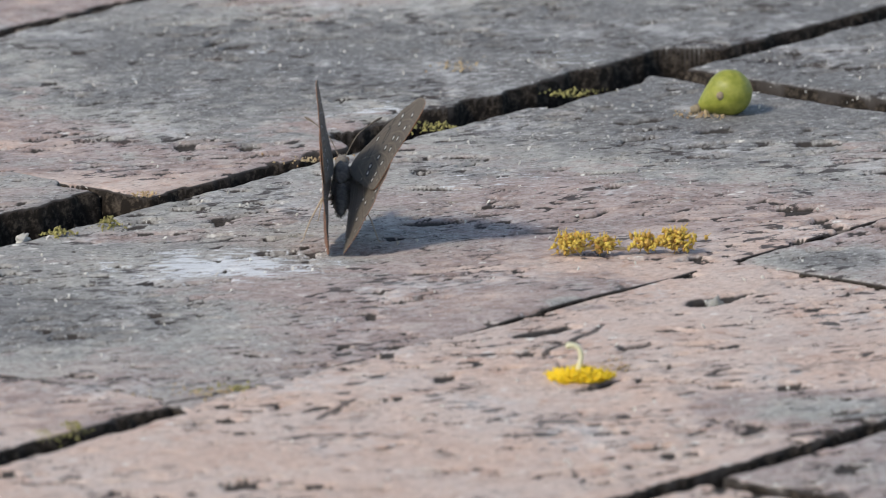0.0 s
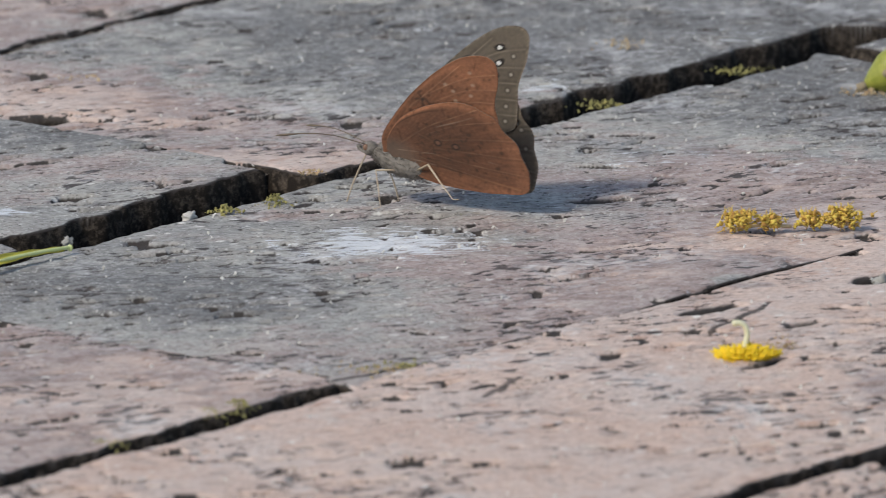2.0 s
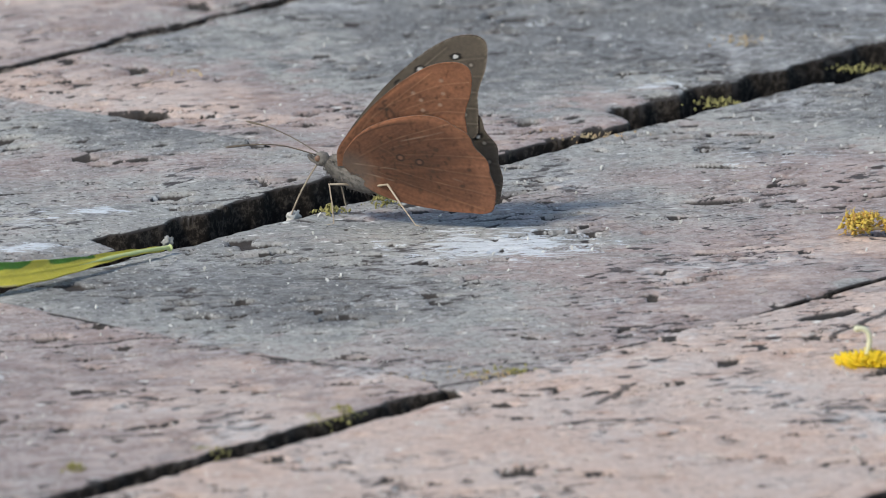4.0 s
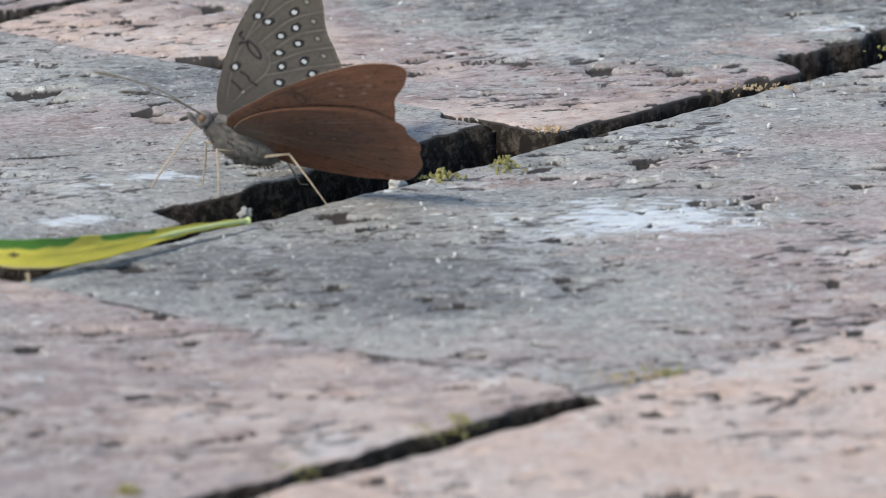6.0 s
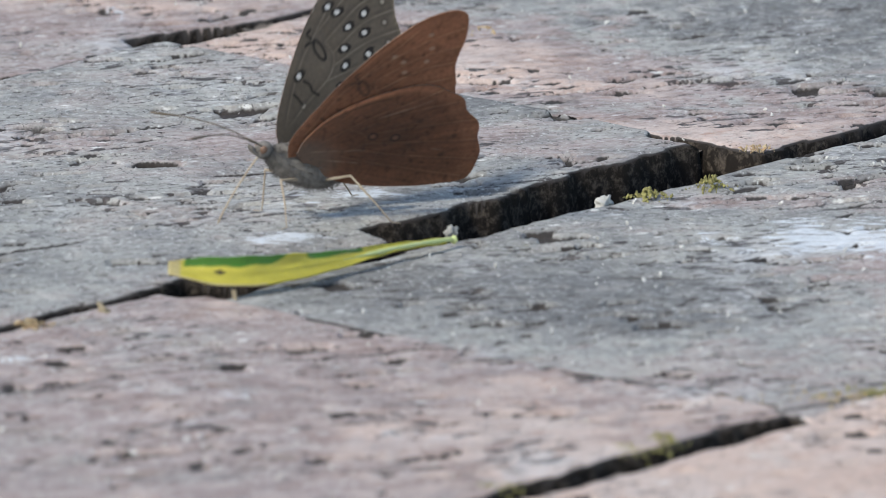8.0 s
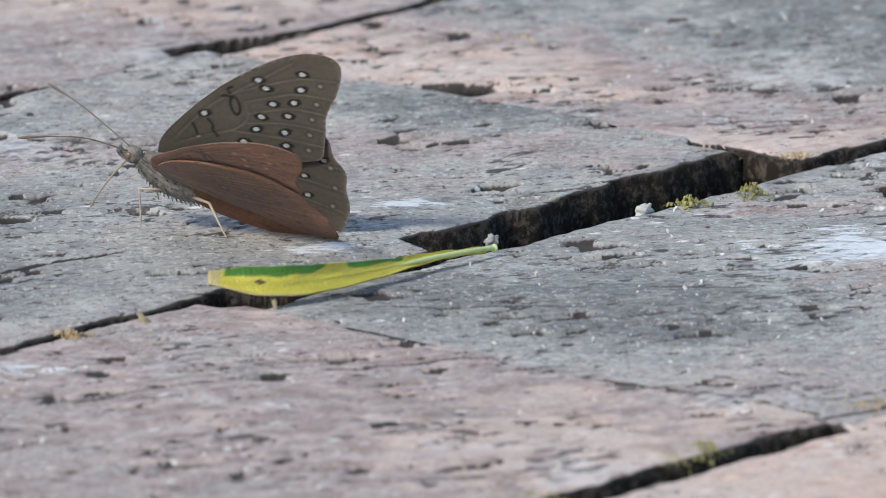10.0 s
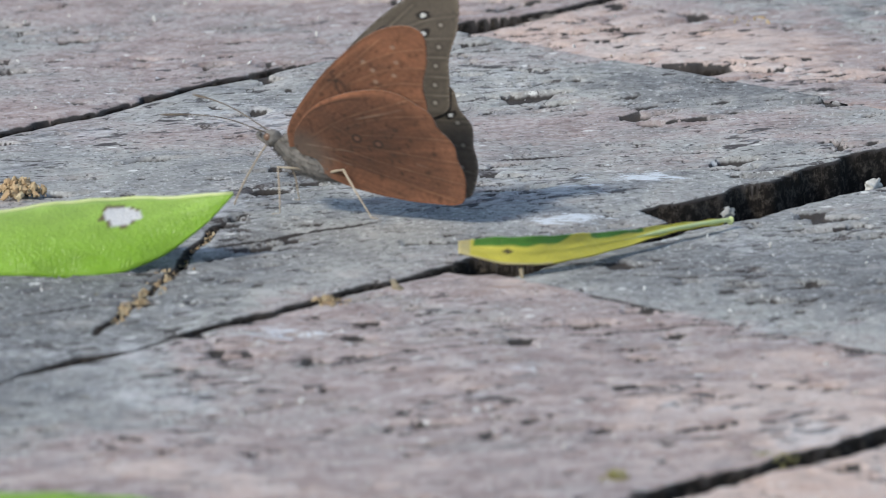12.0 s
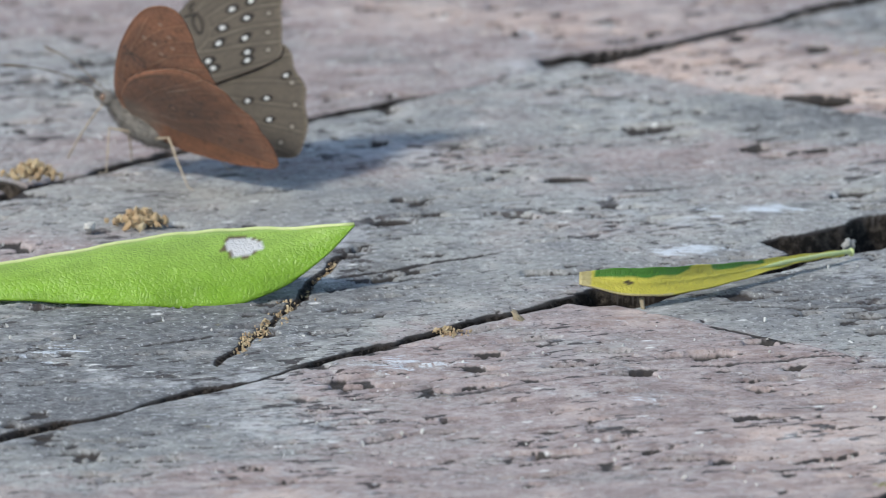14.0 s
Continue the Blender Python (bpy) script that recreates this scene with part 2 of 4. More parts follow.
def painted_material(name, rough=0.8, fuzz=1600, depth=0.0002, sheen=0.0, lets=0.32, net=0.0, mottle=0.42):
    """Scales or skin whose pattern is laid down in the mesh attribute 'paint'."""
    m, tree, out = material(name)
    k = Nodes(tree)
    grain = k.sums(k.noise(k.own(), fuzz, 4, 0.65), k.sums(k.sums(k.noise(k.own(), fuzz * 0.3, 4, 0.6), -0.5), 0.7, "MULTIPLY"))
    paint = k.attr("paint", "Color")
    k.put(out.inputs["Base Color"], k.mix(k.ramp(grain, 0.7, 0.3, 0.0, mottle), paint, k.mix(0.5, paint, (0.05, 0.04, 0.03))))
    out.inputs["Roughness"].default_value = rough
    out.inputs["Sheen Weight"].default_value, out.inputs["Sheen Roughness"].default_value = sheen, 0.45
    if net:  # a fine net of veins
        edge = tree.nodes.new("ShaderNodeTexVoronoi")
        edge.feature = "DISTANCE_TO_EDGE"
        k.put(edge.inputs["Vector"], k.own())
        edge.inputs["Scale"].default_value = net
        grain = k.sums(grain, k.ramp(edge.outputs["Distance"], 0.0, 0.25, 0.0, 0.22))
    k.put(out.inputs["Normal"], k.bump(grain, 0.4, depth))
    thin = tree.nodes.new("ShaderNodeBsdfTranslucent")
    k.put(thin.inputs["Color"], paint)
    blend = tree.nodes.new("ShaderNodeMixShader")
    blend.inputs[0].default_value = lets
    tree.links.new(out.outputs[0], blend.inputs[1])
    tree.links.new(thin.outputs[0], blend.inputs[2])
    tree.links.new(blend.outputs[0], tree.nodes["Material Output"].inputs["Surface"])
    return m


def skin_material(name, one, two, scale, rough=0.5, depth=0.0002, through=0.0):
    m, tree, out = material(name)
    k = Nodes(tree)
    grain = k.noise(k.own(), scale, 5, 0.65)
    k.put(out.inputs["Base Color"], k.mix(k.ramp(grain, 0.3, 0.7), one, two))
    out.inputs["Roughness"].default_value = rough
    out.inputs["Subsurface Weight"].default_value = through
    out.inputs["Subsurface Radius"].default_value = (0.002, 0.002, 0.001)
    k.put(out.inputs["Normal"], k.bump(grain, 0.4, depth))
    return m


BRICK = brick_material()
SOIL = soil_material("joint_soil", (0.035, 0.03, 0.027), (0.07, 0.058, 0.048), (0.02, 0.018, 0.018))
FILL = soil_material("joint_dirt", (0.10, 0.085, 0.075), (0.19, 0.16, 0.14), (0.05, 0.045, 0.04))
MOSS = crumb_material("moss", (0.36, 0.33, 0.12), (0.22, 0.20, 0.08))
CRUMB = crumb_material("black_crumbs", (0.03, 0.026, 0.022), (0.012, 0.011, 0.01))
STRAW = crumb_material("dry_bits", (0.54, 0.44, 0.28), (0.40, 0.26, 0.14))
SAND = crumb_material("pale_grit", (0.72, 0.71, 0.69), (0.52, 0.50, 0.47))
POLLEN = crumb_material("dried_blossom", (0.70, 0.54, 0.11), (0.46, 0.25, 0.07))
YELLOW = crumb_material("yellow_blossom", (0.90, 0.68, 0.03), (0.86, 0.56, 0.02), 0.7)
PALE = skin_material("pale_style", (0.62, 0.63, 0.42), (0.72, 0.70, 0.52), 900, 0.6)
FIG = skin_material("fig_skin", (0.20, 0.225, 0.03), (0.31, 0.32, 0.06), 700, 0.45, 0.0003, 0.1)
SCAR = skin_material("scar", (0.30, 0.24, 0.16), (0.20, 0.17, 0.12), 900, 0.85)
RIB = skin_material("leaf_rib", (0.52, 0.60, 0.24), (0.60, 0.64, 0.32), 700, 0.5)
STONE = skin_material("grey_stone", (0.36, 0.36, 0.35), (0.22, 0.22, 0.21), 700, 0.9, 0.0008)
WING = painted_material("wing_scales", sheen=0.25)
LEAF = painted_material("leaf_skin", 0.4, 1100, 0.0006, lets=0.25, net=1500, mottle=0.2)
FUR = skin_material("body_fur", (0.215, 0.195, 0.178), (0.11, 0.10, 0.092), 1100, 0.9, 0.0006)
LEG = skin_material("leg_skin", (0.46, 0.38, 0.29), (0.34, 0.27, 0.20), 900, 0.6)
FEELER = skin_material("feeler_skin", (0.11, 0.085, 0.065), (0.19, 0.15, 0.11), 900, 0.6)
EYE_SKIN = skin_material("eye_skin", (0.16, 0.09, 0.06), (0.22, 0.13, 0.09), 2500, 0.25)

# ---- the ground, one sheet to the horizon, and the brick paving on it ----
def ground():
    near = np.arange(-330, 331, 3.0)
    far = np.cumsum(3.0 * 1.32 ** np.arange(1, 38))
    line = np.concatenate([-330 - far[::-1], near, 330 + far])
    xs, ys = np.meshgrid(line, line, indexing="ij")
    zs = -11 + 2.2 * fbm(xs / 14, ys / 14, 3) + 0.8 * pn(xs / 3.3, ys / 3.3, 9)
    ob = new("ground", sheet("ground", xs * MM, ys * MM, zs * MM, SOIL))
    return tagged(ob, "dark crumbly soil under and between the paving bricks", "ground", kind="structure")


# pale crusts and lichen on the bricks: x, y, half length, half depth, strength
CRUSTS = [(52, 1, 18, 14, 0.95), (62, 8, 9, 5, 0.4), (-11, 22, 11, 3.5, 0.8), (-20, -4, 8, 4, 0.95), (-18, 16, 3, 9, 0.5), (-54, -70, 10, 6, 0.6),
          (-23, -89, 5, 3, 0.6), (-8, -13, 4, 3, 0.6), (77, 117, 11, 8, 0.5), (91, 62, 8, 10, 0.4), (-100, -66, 6, 8, 0.45), (110, 158, 16, 7, 0.35), (100, 64, 10, 8, 0.35), (60, 168, 5, 3, 0.6),
          (-84, -96, 7, 5, 0.3)]


# soot and damp on the bricks, the same way; less than nothing is bare clay
STAINS = [(107, -29, 6, 4, 0.9), (140, -100, 22, 18, 0.5), (118, 4, 26, 16, -0.5), (30, 26, 16, 6, -0.5), (85, -20, 20, 16, -0.3), (60, 40, 10, 8, -0.25), (-30, -45, 10, 8, -0.3), (-5, 75, 16, 9, 0.7), (66, 96, 14, 7, 0.5), (145, 125, 34, 30, 0.6), (118, 84, 26, 22, 0.4), (130, 175, 40, 20, 0.5), (120, 150, 70, 45, 1.0), (40, 150, 60, 45, 0.5), (150, 20, 30, 25, -0.4), (-100, -95, 26, 26, 0.5), (-85, -30, 34, 26, 0.3), (-60, 20, 20, 30, 0.2), (-96, -112, 30, 26, 0.5), (40, 172, 44, 40, 0.35), (4, -116, 26, 20, -0.4), (-8, 108, 22, 14, -0.5), (15, 80, 26, 8, 0.5), (22, -38, 36, 22, 0.45), (104, -4, 30, 10, -0.4), (148, 4, 14, 8, 0.9), (136, -98, 24, 14, 0.4), (-5, -82, 24, 8, -0.2), (-60, -80, 22, 9, -0.15), (35, 112, 26, 26, 0.45), (45, 155, 30, 30, 0.4), (140, 100, 30, 40, 0.6), (150, 175, 40, 40, 0.6), (-84, -60, 24, 34, 0.45), (-112, -80, 20, 30, 0.3), (25, -20, 24, 24, 0.45), (18, -52, 18, 14, 0.4), (-95, -55, 30, 24, 0.3)]


# hairline seams where tight bricks meet
SEAMS = [((-17, -46), (-3, -57), 0.65, 1.5), ((-3, -57), (14, -73), 0.55, 0.5), ((14, -73), (42, -91), 0.8, 1.3), ((41, -95), (78, -61), 0.75, 1.1), ((79, -60), (112, -23), 0.6, 0.6), ((113, -22), (146, 16), 0.55, 0.35)]


def brick_faces(us, vs, edges, chips, cracks, flush, lift, lean, soot, seed):
    """Height, wear and painted joint shade over one brick, in millimetres along and across its course."""
    u0, u1, v0, v1 = edges
    x, y = to_plan(us, vs)
    wob = 1.5 * fbm(x / 13, y / 13, seed, 3)
    sides = {"u0": us - u0, "u1": u1 - us, "v0": vs - v0, "v1": v1 - vs}
    for side, a, b, depth in chips:
        along = us if side[0] == "v" else vs
        ragged = depth * (1 + 0.35 * pn(along / 7.0, along * 0 + depth, seed + 2))
        sides[side] = sides[side] - ragged * step(a - 1.6, a + 1.6, along) * (1 - step(b - 4, b + 4, along))
    for side, a, b in flush:  # where it sits tight against its neighbour, with no open joint
        along = us if side[0] == "v" else vs
        sides[side] = sides[side] + 9 * step(a - 6, a, along) * (1 - step(b, b + 6, along))
    d = np.minimum(np.minimum(sides["u0"], sides["u1"]), np.minimum(sides["v0"], sides["v1"])) + wob
    d = d + 0.45 * pn(x / 2.4, y / 2.4, seed + 5) * step(0.1, 1.2, d)
    r = 1.5
    k = np.clip(d, 0, r)
    z = -0.75 * (r - np.sqrt(np.maximum(r * r - (r - k) ** 2, 0)))
    z = np.where(d < 0, np.maximum(-0.75 * r + d * 16.0, -19), z)
    top = step(0.0, 2.5, d)
    wave = 0.8 * fbm(x / 50, y / 50, seed + 11, 2) + 0.06 * fbm(x / 9, y / 7, seed + 17, 3)
    la, lb = x * 0.91 + y * 0.42, y * 0.91 - x * 0.42  # the hollows lie along the grain of the clay
    hollow = pn(la / 9.5 + 0.5 * pn(x / 9, y / 9, 4), lb / 2.9 + 0.4 * pn(la / 3, lb / 2, 6), seed + 23)
    thick = step(-0.15, 0.25, fbm(x / 34, y / 26, seed + 29, 2))
    pit = step(0.40, 0.44, hollow + 0.19 * thick + 0.05 * pn(x / 1.5, y / 1.2, seed + 3)) * (0.5 + 0.5 * thick)
    streak = pn(la / 5.0 + 0.6 * pn(la / 6, lb / 3, seed + 36), lb / 1.6 + 0.5 * pn(la / 4, lb / 4, seed + 38), seed + 31) + 0.22 * pn(la / 2.0, lb / 0.9, seed + 32)
    nick = step(0.42 - 0.21 * thick, 0.46 - 0.21 * thick, streak)
    flake = step(-0.1, 0.0, pn(x / 13, y / 8, seed + 33) + 0.25 * pn(x / 3.1, y / 2.2, seed + 34))
    z = z + top * (wave - 1.0 * pit - 0.35 * nick + 0.05 * flake + 0.03 * pn(la / 2.4, lb / 1.3, seed + 37))
    dirt_shade = np.maximum(0.95 * step(0.25, 0.6, pit), 0.9 * nick)
    black = np.zeros_like(z)
    lip = step(0.30, 0.5, -streak) * 0.5 * thick
    z = z + top * 0.05 * lip
    for (ax, ay), (bx, by), width, depth in (*cracks, *(SEAMS if seed in (11, 12, 17) else ())):
        length = math.hypot(bx - ax, by - ay)
        s = ((x - ax) * (bx - ax) + (y - ay) * (by - ay)) / length
        off = ((x - ax) * (by - ay) - (y - ay) * (bx - ax)) / length + 1.1 * pn(s / 7, s * 0 + ax, 5) + 0.35 * pn(s / 1.8, s * 0 + ay, 6)
        w = width * (0.55 + 0.45 * step(0, 4, s) * (1 - step(length - 6, length, s)) + 0.5 * pn(s / 5, s * 0, 8))
        within = step(-1, 1.5, s) * (1 - step(length - 1.5, length + 1, s))
        cut = (1 - step(0.3 * w, 1.1 * w, np.abs(off))) * within
        # dirt and painted shade, wider than the cut; deep cracks go black
        grime_dark = (1 - step(0.5 * w, 1.35 * w, np.abs(off))) * within
        z = z - depth * cut * (0.2 if width < 0.95 else 1.0)  # hairlines are cut shallow; their depth is painted dark
        dirt_shade = np.maximum(dirt_shade, grime_dark * min(1.0, depth / 1.3))
        black = np.maximum(black, grime_dark * float(step(1.2, 2.2, depth)))
    # dirty edges, and joint walls painted black for the shade down there
    edge_dirt_shade = (1 - step(-0.2, 1.1, d)) + 0.35 * (1 - step(0.5, 3.5, d)) * step(0.0, 0.4, pn(x / 4, y / 4, seed + 41))
    dirt_shade = np.clip(np.maximum(dirt_shade, edge_dirt_shade), 0, 1) + np.maximum(1 - step(0.25, 0.9, d), black)
    crust = np.zeros_like(z)
    reach = (x.min(), x.max(), y.min(), y.max())
    for cx, cy, rx, ry, force in CRUSTS:
        if not (reach[0] - 2 * rx < cx < reach[1] + 2 * rx and reach[2] - 2 * ry < cy < reach[3] + 2 * ry):
            continue
        crust = np.maximum(crust, force * np.clip(1.25 - np.hypot((x - cx) / rx, (y - cy) / ry) - 0.5 * fbm(x / 6, y / 5, 77, 3), 0, 1))
    ring = np.hypot((x + 46.5) / 2.0, (y - 138) / 5.2) + 0.2 * pn(x / 3, y / 3, 3)
    crust = np.maximum(crust, 0.8 * np.exp(-((ring - 1) / 0.28) ** 2) * step(-0.5, 0.3, (y - 138) / 5 + (x + 46.5) / 2))
    base, along, across = soot
    stain = np.zeros_like(z)
    for cx, cy, rx, ry, force in STAINS:
        if not (reach[0] - 2 * rx < cx < reach[1] + 2 * rx and reach[2] - 2 * ry < cy < reach[3] + 2 * ry):
            continue
        stain = stain + force * np.clip(1.3 - np.hypot((x - cx) / rx, (y - cy) / ry) + 0.5 * fbm(x / 5, y / 4, 79, 3), 0, 1)
    mu, mv = (us - u0) / (u1 - u0) - 0.5, (vs - v0) / (v1 - v0) - 0.5
    grime_dark = base + along * mu + across * mv + 0.6 * fbm(x / 44, y / 34, seed + 47, 3) + 0.16 * fbm(la / 9, lb / 5, seed + 53, 3) + stain
    z = z + lift + lean[0] * mu + lean[1] * mv + 0.12 * crust
    return z, grime_dark, dirt_shade, crust


def brick(paving, edges, chips=(), cracks=(), flush=(), lift=0.0, lean=(0, 0), soot=(0.5, 0, 0), seed=1, res=0.75):
    u0, u1, v0, v1 = edges
    line_u, line_v = (np.concatenate([[a - 1.2, a - 1.18], np.arange(a - 1.2 + res, b + 1.2, res), [b + 1.2 + res, b + 1.22 + res]]) for a, b in ((u0, u1), (v0, v1)))
    us, vs = np.meshgrid(line_u, line_v, indexing="ij")
    z, grime_dark, dirt_shade, crust = brick_faces(us, vs, edges, chips, cracks, flush, lift, lean, soot, seed)
    rim = np.zeros_like(z, bool)
    rim[0], rim[-1], rim[:, 0], rim[:, -1] = True, True, True, True
    brink = rim.copy()
    brink[1], brink[-2], brink[:, 1], brink[:, -2] = True, True, True, True
    # outer rings and sides painted fully dark, as a shaded joint looks
    z, dirt_shade = np.where(rim, -60, np.where(brink, z - 0.5, z)), np.where(brink, 2.0, dirt_shade)
    uc, vc = (u0 + u1) / 2, (v0 + v1) / 2
    mesh = sheet("brick", (us - uc) * MM, (vs - vc) * MM, z * MM, BRICK, {"soot": grime_dark, "dirt_shade": dirt_shade, "crust": crust})
    ob = new("brick", mesh)
    x, y = to_plan(uc, vc)
    ob.matrix_basis = pose(x * MM, y * MM, 0, 0, 0, math.degrees(BOND))
    ob.parent = paving
    return ob


def leaf(name, spine, widths, cup, roll, colours, thing=None, thick=0.25, edge="", label="", n=90, m=22):
    """A leaf blade along a spine (mm), rolled about it by roll degrees (a list along it), cupped across. colours(s, c, x) gives its paint."""
    pts = [Vector(p) for p in arc(spine, 14)]
    count = len(pts)
    swell = [p.x for p in arc([(w, 0, 0) for w in widths], 10)]
    bm = bmesh.new()
    tint = bm.verts.layers.float_color.new("paint")
    grids = []
    for side in (0, 1):
        grid = []
        for i in range(n):
            f = i / (n - 1)
            k = f * (count - 1)
            a = min(int(k), count - 2)
            p = pts[a].lerp(pts[a + 1], k - a)
            ahead = (pts[a + 1] - pts[a]).normalized()
            level = Vector((0, 0, 1)).cross(ahead).normalized()
            turn = radians(float(np.interp(f, np.linspace(0, 1, len(roll)), roll)))
            across = (level * math.cos(turn) + ahead.cross(level) * math.sin(turn)).normalized()
            up = ahead.cross(across)
            w = max(0.12, float(np.interp(f, np.linspace(0, 1, len(swell)), swell)))
            row = []
            for j in range(m):
                c = 2 * j / (m - 1) - 1
                ripple = 0.12 * math.sin(f * 46 + 2 * c) * abs(c) + 0.10 * noise.noise(Vector((f * 9, c * 2, 3)))
                rib = 0.0 if edge else 0.15 * math.exp(-(c / 0.07) ** 2)
                co = p + across * (c * w) + up * (cup * w * (c * c) + ripple + rib + (thick / 2 if side else -thick / 2))
                v = bm.verts.new(co * MM)
                v[tint] = (*colours(f, c, side), 1)
                row.append(v)
            grid.append(row)
        grids.append(grid)
    for side, grid in enumerate(grids):
        for i in range(n - 1):
            for j in range(m - 1):
                quad = (grid[i][j], grid[i + 1][j], grid[i + 1][j + 1], grid[i][j + 1])
                bm.faces.new(quad if side else quad[::-1])
    low, high = grids
    if edge:
        part(edge, tube(bmesh.new(), [high[i][0].co.copy() for i in range(0, n, 3)], 0.28 * MM), RIB, thing, "pale green midrib along the fold")
    for i in range(n - 1):
        bm.faces.new((low[i][0], low[i + 1][0], high[i + 1][0], high[i][0]))
        bm.faces.new((high[i][-1], high[i + 1][-1], low[i + 1][-1], low[i][-1]))
    for j in range(m - 1):
        bm.faces.new((high[0][j], high[0][j + 1], low[0][j + 1], low[0][j]))
        bm.faces.new((low[-1][j], low[-1][j + 1], high[-1][j + 1], high[-1][j]))
    return part(name, bm, LEAF, thing, label)


def crumbs(name, sites, count, size, mat, seed, lift=0.0, flat=0.6):
    """Loose bits heaped round the sites (x, y, spread x, spread y, height), in millimetres; one object that nobody could count."""
    rng = np.random.default_rng(seed)
    seedling = bmesh.new()
    bmesh.ops.create_icosphere(seedling, subdivisions=1, radius=1.0)
    ball = np.array([v.co[:] for v in seedling.verts])
    tris = np.array([[v.index for v in f.verts] for f in seedling.faces])
    seedling.free()
    spot = np.array(sites, float)[np.arange(count) % len(sites)]
    r = size * (0.4 + 1.1 * rng.random(count) ** 2)
    px, py = rng.normal(0, 0.5, count), rng.normal(0, 0.5, count)
    top = spot[:, 4] * np.maximum(0, 1 - px * px - py * py) * rng.random(count)
    centre = np.stack([spot[:, 0] + px * spot[:, 2], spot[:, 1] + py * spot[:, 3], lift + top + r * 0.3], -1)
    shape = np.stack([r * (0.8 + 0.8 * rng.random(count)), r * 0.7, r * flat], -1)
    body = ball[None] * (1 + 0.25 * rng.normal(0, 1, (count, len(ball), 1))) * shape[:, None]
    turns = np.array([Euler(rng.random(3) * 6).to_matrix() for _ in range(count)])
    verts = (np.einsum("nij,nkj->nki", turns, body) + centre[:, None]).reshape(-1, 3) * MM
    faces = (tris[None] + np.arange(count)[:, None, None] * len(ball)).reshape(-1, 3)
    mesh = bpy.data.meshes.new(name)
    mesh.from_pydata(verts.tolist(), [], faces.tolist())
    mesh.materials.append(mat)
    return new(name, mesh)


# ---- the butterfly: x forward, y to its left, z up; the wings hinge over the thorax ----
HINGE, AXIS = (0.0, 1.3, 9.0), 15  # the wings turn about a line that falls towards the tail
FORE = [(1.0, -0.6), (0.8, 2.6), (-1.5, 6.7), (-5.8, 12.6), (-11.0, 18.0), (-15.8, 21.6), (-19.4, 22.4), (-21.3, 20.9), (-21.3, 17.0), (-20.3, 12.8), (-20.3, 9.0), (-20.8, 6.2), (-18.0, 4.6), (-11, 2.4), (-4, 0.4)]
HIND = [(0.0, 0.6), (-1.0, 3.4), (-4.2, 7.2), (-9.0, 9.8), (-14.2, 10.9), (-18.2, 10.0), (-21.2, 7.4), (-23.2, 3.8), (-24.2, 0.0), (-24.2, -3.6), (-23.2, -6.6), (-19.0, -6.7), (-13.0, -6.0), (-7.0, -4.6), (-2.0, -2.4)]
FORE_SPOTS = [(-10.9, 15.6), (-12.0, 14.6), (-16.5, 18.3), (-16.5, 15.8), (-15.8, 13.5), (-13.1, 12.4), (-11.8, 9.9), (-15.2, 11.1), (-11.3, 7.8), (-15.0, 8.4), (-9.9, 5.4), (-10.6, 4.4), (-15.4, 6.4), (-15.4, 5.3), (-4.4, 8.2)]
FORE_DOTS = [(-18.9, 17.2), (-18.7, 14.2), (-18.3, 11.6), (-18.2, 9.0), (-18.3, 6.6), (-3.9, 4.4), (-9.2, 2.6)]
HIND_SPOTS = [(-15.4, 0.8), (-18.1, 1.2), (-18.7, -1.7), (-20.6, 4.4)]
HIND_DOTS = [(-21.5, 3.4), (-22.2, 0.4), (-22.0, -2.6), (-15.2, -1.1), (-20.6, -4.8), (-13.6, 4.6)]


FORE_VEINS = [[(-8.0, 12.6), (-15.5, 17.1), (-20.9, 18.6)], [(-9.3, 11.4), (-15.5, 14.7), (-21.0, 15.6)], [(-10.0, 9.8), (-15.4, 12.3), (-20.4, 12.9)],
              [(-9.6, 8.2), (-15.2, 9.8), (-20.2, 10.2)], [(-8.0, 6.6), (-15.2, 7.4), (-20.4, 7.7)], [(-3.0, 2.2), (-10.0, 3.2), (-19.0, 4.9)],
              [(-0.5, 2.5), (-4.8, 9.3), (-8.0, 12.6), (-15.0, 19.6)], [(-0.5, 2.0), (-4.5, 4.6), (-8.0, 6.6), (-9.6, 8.2), (-10.0, 9.8), (-9.3, 11.4)]]
HIND_VEINS = [[(-3.0, 2.0), (-9.0, 6.0), (-18.0, 9.6)], [(-8.0, 4.2), (-14.0, 6.4), (-21.0, 7.3)], [(-8.5, 3.0), (-15.0, 3.6), (-23.2, 3.6)], [(-8.5, 1.6), (-16.0, 0.8), (-24.2, 0.0)],
              [(-8.0, 0.4), (-15.0, -1.6), (-24.0, -3.4)], [(-6.0, -0.6), (-13.0, -3.2), (-22.0, -6.2)], [(-2.0, 0.6), (-6.0, 0.2), (-8.5, 1.6), (-8.5, 3.0), (-6.5, 4.2)]]


